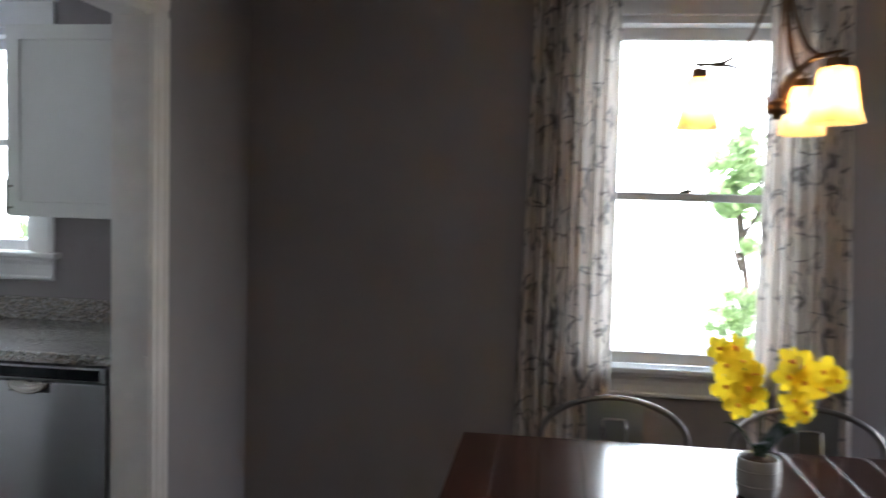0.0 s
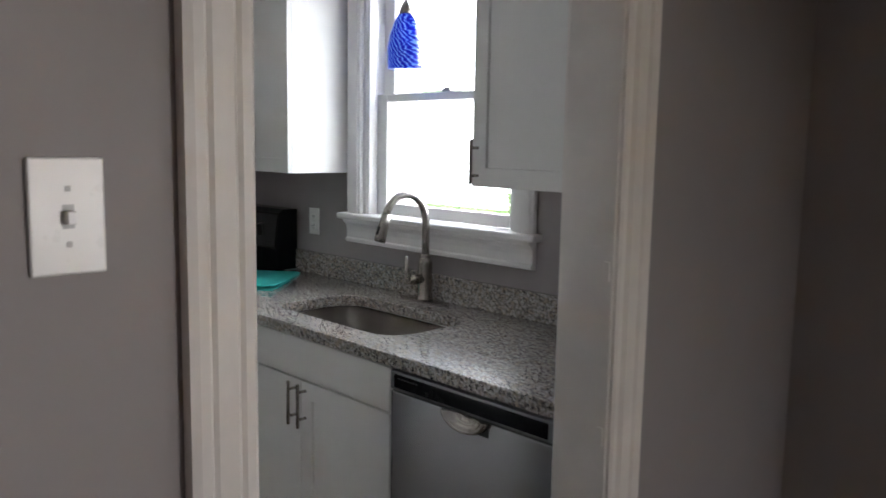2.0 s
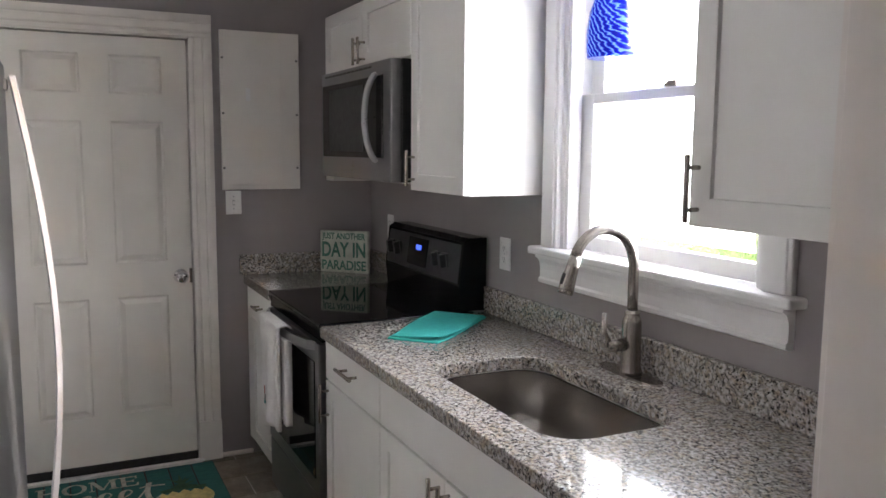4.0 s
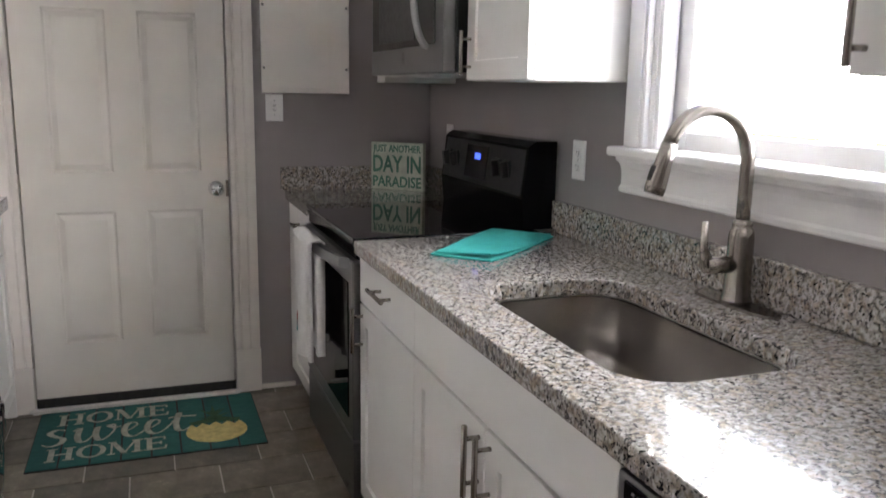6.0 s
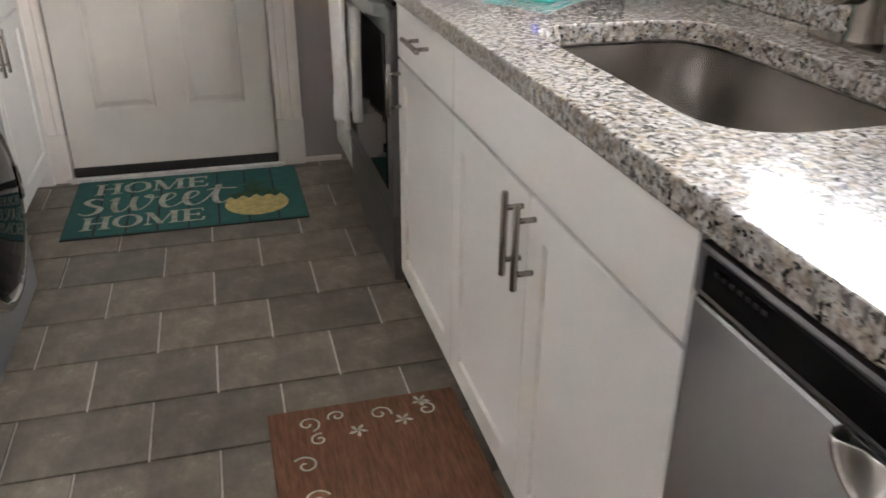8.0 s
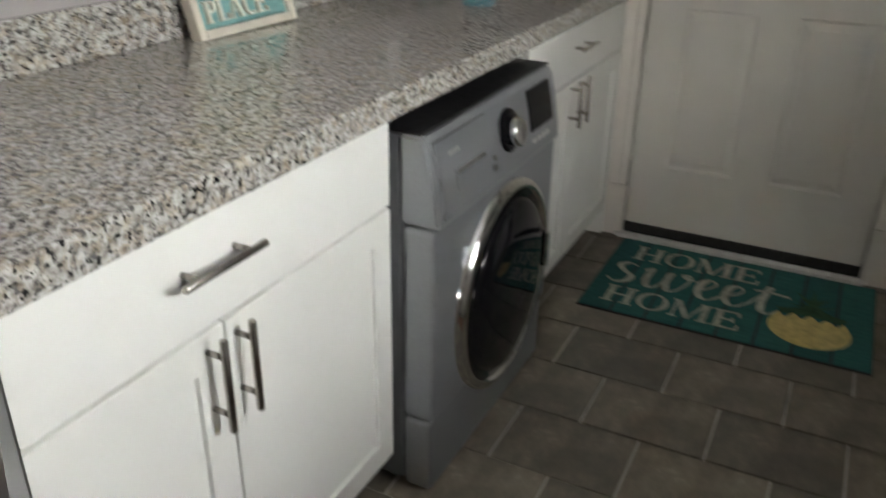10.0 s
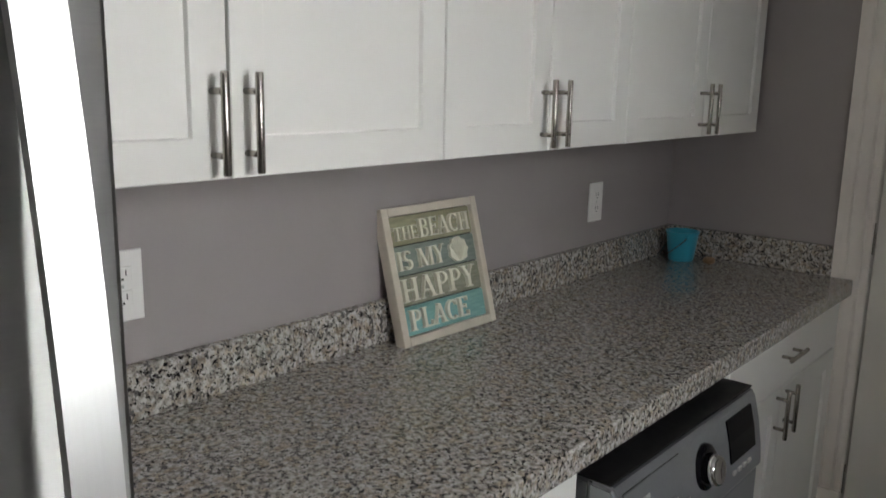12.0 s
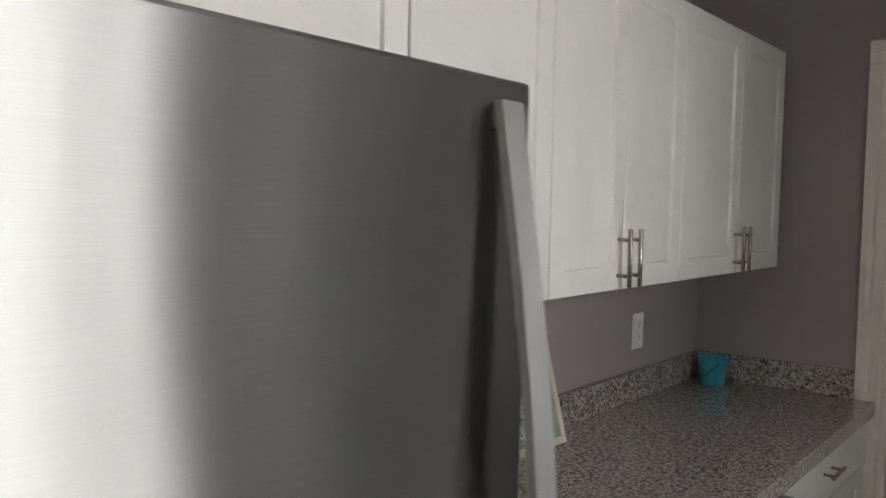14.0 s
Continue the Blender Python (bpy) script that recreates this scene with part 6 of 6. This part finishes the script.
def blossom(c0, facing, size):
    """Five curved petals and a throat."""
    bm = bmesh.new()
    n_ = Vector(facing).normalized()
    a_ = n_.orthogonal().normalized()
    b_ = n_.cross(a_)
    spin = rng.uniform(0, 6.28)
    for k in range(5):
        th = spin + 2 * math.pi * k / 5
        d_ = a_ * math.cos(th) + b_ * math.sin(th)
        s_ = n_.cross(d_)
        w_ = size * (0.62 if k % 2 else 0.85)
        prof = [(0.08, 0.16, 0.0), (0.40, 0.95, 0.10), (0.75, 1.0, 0.06), (1.0, 0.35, -0.10)]
        L = [bm.verts.new(Vector(c0) + d_ * size * u + s_ * w_ * 0.5 * w + n_ * size * h) for u, w, h in prof]
        R_ = [bm.verts.new(Vector(c0) + d_ * size * u - s_ * w_ * 0.5 * w + n_ * size * h) for u, w, h in prof]
        C_ = [bm.verts.new(Vector(c0) + d_ * size * u + n_ * size * (h - 0.08)) for u, w, h in prof]
        for i in range(3):
            bm.faces.new((L[i], L[i + 1], C_[i + 1], C_[i])).smooth = True
            bm.faces.new((C_[i], C_[i + 1], R_[i + 1], R_[i])).smooth = True
    fl = part("blossom", bm, "orchid_petal", op)
    bm = bmesh.new()
    add_tube(bm, [Vector(c0) - n_ * size * 0.05, Vector(c0) + n_ * size * 0.22, Vector(c0) + n_ * size * 0.35 - Vector((0, 0, size * 0.15))], [size * 0.10, size * 0.16, size * 0.06], 8)
    part("throat", bm, "orchid_throat", fl)


for dx_, dz_, sz in ((-0.115, 0.425, 0.036), (-0.075, 0.43, 0.038), (-0.055, 0.39, 0.042), (-0.095, 0.385, 0.040), (-0.045, 0.335, 0.044), (-0.09, 0.325, 0.042), (-0.025, 0.30, 0.040), (-0.065, 0.285, 0.038), (-0.03, 0.365, 0.04),
                    (0.055, 0.375, 0.040), (0.09, 0.36, 0.042), (0.135, 0.355, 0.040), (0.165, 0.335, 0.034), (0.06, 0.33, 0.042), (0.10, 0.315, 0.044), (0.14, 0.305, 0.036), (0.07, 0.275, 0.040), (0.095, 0.25, 0.036), (0.075, 0.225, 0.028)):
    blossom((OX + dx_, OY - 0.02 + rng.uniform(-0.03, 0.02), TZ + dz_ - (0.045 if dx_ < 0 else 0.015)), (rng.uniform(-0.5, 0.5), -1, rng.uniform(-0.3, 0.4)), sz)

# chandelier
CX, CY, CZ = 0.801, 3.091, 1.827
cl = thing("chandelier", (CX, CY, 1.74), "bronze three-arm chandelier with amber bell glass shades, lit", "chandelier")
bm = bmesh.new()
add_lathe(bm, [(0.0, -0.026), (0.010, -0.025), (0.012, -0.014), (0.027, -0.012), (0.028, 0.014), (0.012, 0.018), (0.006, 0.024)], (CX, CY, 1.742), 28)
part("hub", bm, "bronze", cl)
bm = bmesh.new()
add_tube(bm, [(CX, CY, 1.76), (CX, CY, CEIL - 0.02)], 0.0045, 10)
part("stem", bm, "bronze", cl)
bm = bmesh.new()
add_lathe(bm, [(0.065, CEIL - 0.03), (0.06, CEIL - 0.012), (0.05, CEIL - 0.001)], (CX, CY, 0), 28)
part("canopy", bm, "bronze", cl)
CR = 0.182


def strap(points, vx, vy, width, thick):
    """A flat strap through (r, z) points in the upright plane that holds the way (vx, vy)."""
    bm = bmesh.new()
    line = []
    for k in range(len(points) - 1):
        p0, p1, p2, p3 = (Vector(points[min(max(k + q, 0), len(points) - 1)]) for q in (-1, 0, 1, 2))
        for q in range(5):
            t = q / 5
            line.append(0.5 * (2 * p1 + (p2 - p0) * t + (2 * p0 - 5 * p1 + 4 * p2 - p3) * t * t + (3 * p1 - p0 - 3 * p2 + p3) * t ** 3))
    line.append(Vector(points[-1]))
    rings = []
    for k, p in enumerate(line):
        d = (line[min(k + 1, len(line) - 1)] - line[max(k - 1, 0)]).normalized()
        n_ = Vector((-d.y, d.x)) * thick / 2
        ring = []
        for sw, sn in ((-1, -1), (1, -1), (1, 1), (-1, 1)):
            q = p + n_ * sn
            ring.append(bm.verts.new((CX + vx * q.x - vy * sw * width / 2, CY + vy * q.x + vx * sw * width / 2, q.y)))
        rings.append(ring)
    for a, b in zip(rings, rings[1:]):
        for k in range(4):
            bm.faces.new((a[k], a[(k + 1) % 4], b[(k + 1) % 4], b[k]))
    bm.faces.new(rings[0][::-1])
    bm.faces.new(rings[-1])
    bmesh.ops.recalc_face_normals(bm, faces=bm.faces)
    return bm


def square_bell(bm, profile, centre, turn):
    """A bell with a rounded square plan, from (half width, z) pairs, open below."""
    rings = []
    for r, z in profile:
        ring = []
        for k in range(40):
            a = 2 * math.pi * k / 40
            rr = r / (abs(math.cos(a)) ** 3.2 + abs(math.sin(a)) ** 3.2) ** (1 / 3.2)
            ring.append(bm.verts.new((centre[0] + rr * math.cos(a + turn), centre[1] + rr * math.sin(a + turn), centre[2] + z)))
        rings.append(ring)
    for a, b in zip(rings, rings[1:]):
        for k in range(40):
            bm.faces.new((a[k], a[(k + 1) % 40], b[(k + 1) % 40], b[k])).smooth = True
    bmesh.ops.recalc_face_normals(bm, faces=bm.faces)
    return bm


for ang in (34, 274, 154):
    th = radians(ang)
    vx, vy = math.sin(th), math.cos(th)
    part("lower_arm", strap([(0.020, 1.750), (0.040, 1.795), (0.075, 1.828), (0.115, CZ + 0.018), (CR - 0.03, CZ + 0.017)], vx, vy, 0.015, 0.0065), "bronze", cl)
    part("upper_arm", strap([(0.006, 2.22), (0.020, 2.06), (0.048, 1.955), (0.085, 1.885), (0.125, CZ + 0.026), (CR - 0.02, CZ + 0.021), (CR + 0.012, CZ + 0.022)], vx, vy, 0.015, 0.0065), "bronze", cl)
    sx, sy = CX + vx * CR, CY + vy * CR
    cup = boxes((-0.019, 0.019, -0.019, 0.019, -0.011, 0.009), (-0.005, 0.005, -0.005, 0.005, 0.0085, 0.020), bevel=0.0015)
    bmesh.ops.transform(cup, matrix=pose(sx, sy, CZ, 0, 0, -ang), verts=cup.verts)
    part("cup", cup, "bronze", cl, "square bronze cup")
    bm = bmesh.new()
    square_bell(bm, [(0.018, -0.0112), (0.029, -0.014), (0.034, -0.026), (0.037, -0.060), (0.042, -0.095), (0.053, -0.134), (0.0505, -0.134), (0.0395, -0.095), (0.0345, -0.060), (0.0315, -0.028), (0.027, -0.0165), (0.016, -0.0145)], (sx, sy, CZ), -th)
    part("shade", bm, "lamp_glass", cl, "amber frosted bell glass shade")
    bm = bmesh.new()
    add_lathe(bm, [(0.0, -0.126), (0.016, -0.121), (0.024, -0.104), (0.021, -0.084), (0.012, -0.060), (0.011, -0.018)], (sx, sy, CZ), 18)
    part("bulb", bm, "bulb_glow", cl, "glowing bulb")

# curtains with their rod
rod = thing("curtain_rod", (0.82, DN - 0.09, 2.36), "dark metal curtain rod above the window", "curtain rod")
bm = bmesh.new()
add_tube(bm, [(0.05, DN - 0.095, 2.365), (1.62, DN - 0.095, 2.365)], 0.010, 12)
part("rod", bm, "bronze", rod)
for bx in (0.09, 1.58):
    bm = bmesh.new()
    add_tube(bm, [(bx, DN - 0.0005, 2.365), (bx, DN - 0.085, 2.365)], 0.007, 10)
    part("bracket", bm, "bronze", rod)


def curtain(xt0, xt1, xb0, xb1, folds, seed, label):
    cu = thing("curtain", ((xb0 + xb1) / 2, DN - 0.1, 0.02), label, "curtain", "printed curtains")
    bm = bmesh.new()
    uv = bm.loops.layers.uv.new("UVMap")
    nu, nv = folds * 10, 30
    grid = []
    for j in range(nv + 1):
        v = j / nv
        z = 2.40 - 2.37 * v
        row = []
        for i in range(nu + 1):
            u = i / nu
            x0, x1 = xt0 + (xb0 - xt0) * v, xt1 + (xb1 - xt1) * v
            ph = 2 * math.pi * folds * u + seed + 0.5 * math.sin(3 * v + seed)
            depth = 0.024 + 0.008 * math.sin(5 * u + seed)
            row.append(bm.verts.new((x0 + (x1 - x0) * u + 0.006 * math.sin(ph * 0.5 + 4 * v), DN - 0.095 + depth * math.sin(ph) + 0.006 * noise.noise(Vector((u * 6, v * 3, seed))), z)))
        grid.append(row)
    for j in range(nv):
        for i in range(nu):
            fc = bm.faces.new((grid[j][i], grid[j + 1][i], grid[j + 1][i + 1], grid[j][i + 1]))
            fc.smooth = True
            for lp, (a, b) in zip(fc.loops, ((i, j), (i, j + 1), (i + 1, j + 1), (i + 1, j))):
                lp[uv].uv = (a / nu * folds * 0.14 + seed, 2.37 * (1 - b / nv))
    part("panel", bm, "curtain_cloth", cu)
    return cu


curtain(0.176, 0.520, 0.145, 0.540, 8, 0.4, "off-white curtain printed with dark twigs, hanging in folds")
curtain(1.085, 1.395, 1.095, 1.50, 7, 2.1, "off-white curtain printed with dark twigs, by the window")

# ---- outside ----
structure("ground", boxes((-120, 120, OUT + 0.5, 160, -0.7, -0.6)), "grass", "bright mown lawn behind the house", "ground")


def leafy(name, x, y, base, height, spread, count, seed, label, trunk=True):
    r = random.Random(seed)
    tr_ = thing(name, (x, y, base), label, "tree" if trunk else "shrub")
    low = base + (height * 0.35 if trunk else 0.05)
    if trunk:
        bm = bmesh.new()
        add_tube(bm, [(x, y, base), (x + 0.1, y, base + height * 0.3), (x - 0.1, y + 0.1, base + height * 0.7), (x, y, base + height * 0.92)], [height * 0.020, height * 0.016, height * 0.010, 0.012], 10)
        for k in range(6):
            a = r.uniform(0, 6.28)
            z = base + height * r.uniform(0.35, 0.7)
            add_tube(bm, [(x, y, z), (x + math.cos(a) * spread * 0.4, y + math.sin(a) * spread * 0.4, z + height * 0.1), (x + math.cos(a) * spread * 0.75, y + math.sin(a) * spread * 0.75, z + height * 0.17)], [height * 0.012, height * 0.008, 0.01], 6)
        part("trunk", bm, "bark", tr_)
    clumps = [(Vector((x + r.gauss(0, spread * 0.45), y + r.gauss(0, spread * 0.45), low + (base + height - low) * r.random() ** 0.8)), spread * r.uniform(0.18, 0.38)) for _ in range(26)]
    verts, faces = [], []
    for _ in range(count):
        c0, rad = r.choice(clumps)
        p = c0 + Vector((r.gauss(0, 1), r.gauss(0, 1), r.gauss(0, 0.8))) * rad * 0.55
        if p.z < base + 0.05:
            p.z = base + 0.05 + r.random() * 0.3
        a, b = Vector((r.uniform(-1, 1), r.uniform(-1, 1), r.uniform(-1, 1))).normalized(), Vector((r.uniform(-1, 1), r.uniform(-1, 1), r.uniform(-1, 1))).normalized()
        s_ = (0.075 if trunk else 0.05) * r.uniform(0.7, 1.5)
        i = len(verts)
        verts += [p - a * s_, p + b * s_ * 0.5, p + a * s_, p - b * s_ * 0.5]
        faces.append((i, i + 1, i + 2, i + 3))
    me = bpy.data.meshes.new("crown")
    me.from_pydata([tuple(v) for v in verts], [], faces)
    me.materials.append(MATS["foliage"])
    ob = new("crown", me)
    ob.parent = tr_
    ob.matrix_parent_inverse = Matrix.Translation(-Vector(tr_.location))
    return tr_


# added glowing sheet: whites out the view and sends light through the windows
structure("backdrop", boxes((-22, 22, 24.0, 24.1, -0.6, 14.0)), "backdrop_glow", "added glowing sheet standing in for the bright sky behind the garden", "backdrop")
structure("driveway", boxes((-5.5, 8.0, OUT + 1.2, 23.9, -0.6, -0.57)), "concrete", "pale concrete driveway beside the lawn", "road")
leafy("garden_tree", 2.95, 13.0, -0.6, 3.2, 0.46, 2600, 3, "leafy green garden tree behind the lawn")
leafy("garden_shrub", 2.85, 12.4, -0.6, 0.9, 0.42, 1600, 4, "low green garden shrub", trunk=False)
leafy("garden_shrub", -8.6, 11.6, -0.6, 3.0, 1.7, 9000, 8, "dense green hedge shrub outside the kitchen window", trunk=False)
leafy("garden_shrub", -6.2, 12.2, -0.6, 2.6, 1.5, 8000, 9, "dense green hedge shrub beside another", trunk=False)
leafy("garden_tree", -9.5, 17.0, -0.6, 7.5, 2.2, 10000, 11, "tall leafy green tree behind the hedge")

# ---- floors laid piece by piece ----
shared_mesh = {}


def flat_piece(name, parent, x0, x1, y0, y1, z0, z1, mat, bevel=0.0015):
    key = (name, round(x1 - x0, 4), round(y1 - y0, 4))
    if key not in shared_mesh:
        w, d = (x1 - x0) / 2, (y1 - y0) / 2
        me = bpy.data.meshes.new(name)
        b = bevel
        vs = [(-w, -d, z0), (w, -d, z0), (w, d, z0), (-w, d, z0), (-w, -d, z1 - b), (w, -d, z1 - b), (w, d, z1 - b), (-w, d, z1 - b), (-w + b, -d + b, z1), (w - b, -d + b, z1), (w - b, d - b, z1), (-w + b, d - b, z1)]
        fs = [(0, 1, 5, 4), (1, 2, 6, 5), (2, 3, 7, 6), (3, 0, 4, 7), (4, 5, 9, 8), (5, 6, 10, 9), (6, 7, 11, 10), (7, 4, 8, 11), (8, 9, 10, 11)]
        me.from_pydata(vs, [], fs)
        me.materials.append(MATS[mat])
        shared_mesh[key] = me
    ob = new(name, shared_mesh[key])
    ob.location = ((x0 + x1) / 2, (y0 + y1) / 2, 0)
    ob.parent = parent
    return ob


floor_k = bpy.data.objects["floor_kitchen"]
ROW, LEN, GAP = 0.2242, 0.3055, 0.0054
for i in range(-10, 9):
    xa, xb = -2.999 + ROW * (i - 1), -2.999 + ROW * i
    xa, xb = max(xa, END + 0.002), min(xb, PK - 0.002)
    if xb - xa < 0.03:
        continue
    first = 3.182 + (0 if i % 2 == 0 else LEN / 2)
    for j in range(-5, 6):
        ya, yb = max(first + LEN * j, SOUTH + 0.002), min(first + LEN * (j + 1), NORTH - 0.002)
        if yb - ya < 0.03:
            continue
        flat_piece("tile", floor_k, xa + GAP / 2, xb - GAP / 2, ya + GAP / 2, yb - GAP / 2, -0.0058, 0.0, "floor_tile")
floor_d = bpy.data.objects["floor_dining"]
xx = PK + 0.002
n = 0
while xx < DE - 0.05:
    yy = DS + 0.002 - 0.37 * (n % 3)
    while yy < DN - 0.01:
        ya, yb = max(yy, DS + 0.002), min(yy + 1.22, DN - 0.002)
        if xx > PX or (DY0 < ya and yb < DY1):
            flat_piece("floorboard", floor_d, max(xx, PX + 0.002), min(xx + 0.119, DE - 0.002), ya + 0.0008, yb - 0.0008, -0.0118, 0.0, "floor_wood")
        yy += 1.22
    xx += 0.12
    n += 1
part("saddle", boxes((PK + 0.001, PX - 0.001, DY0 + 0.001, DY1 - 0.001, -0.0115, 0.006), bevel=0.003), "floor_wood", trim, "wooden doorway saddle")
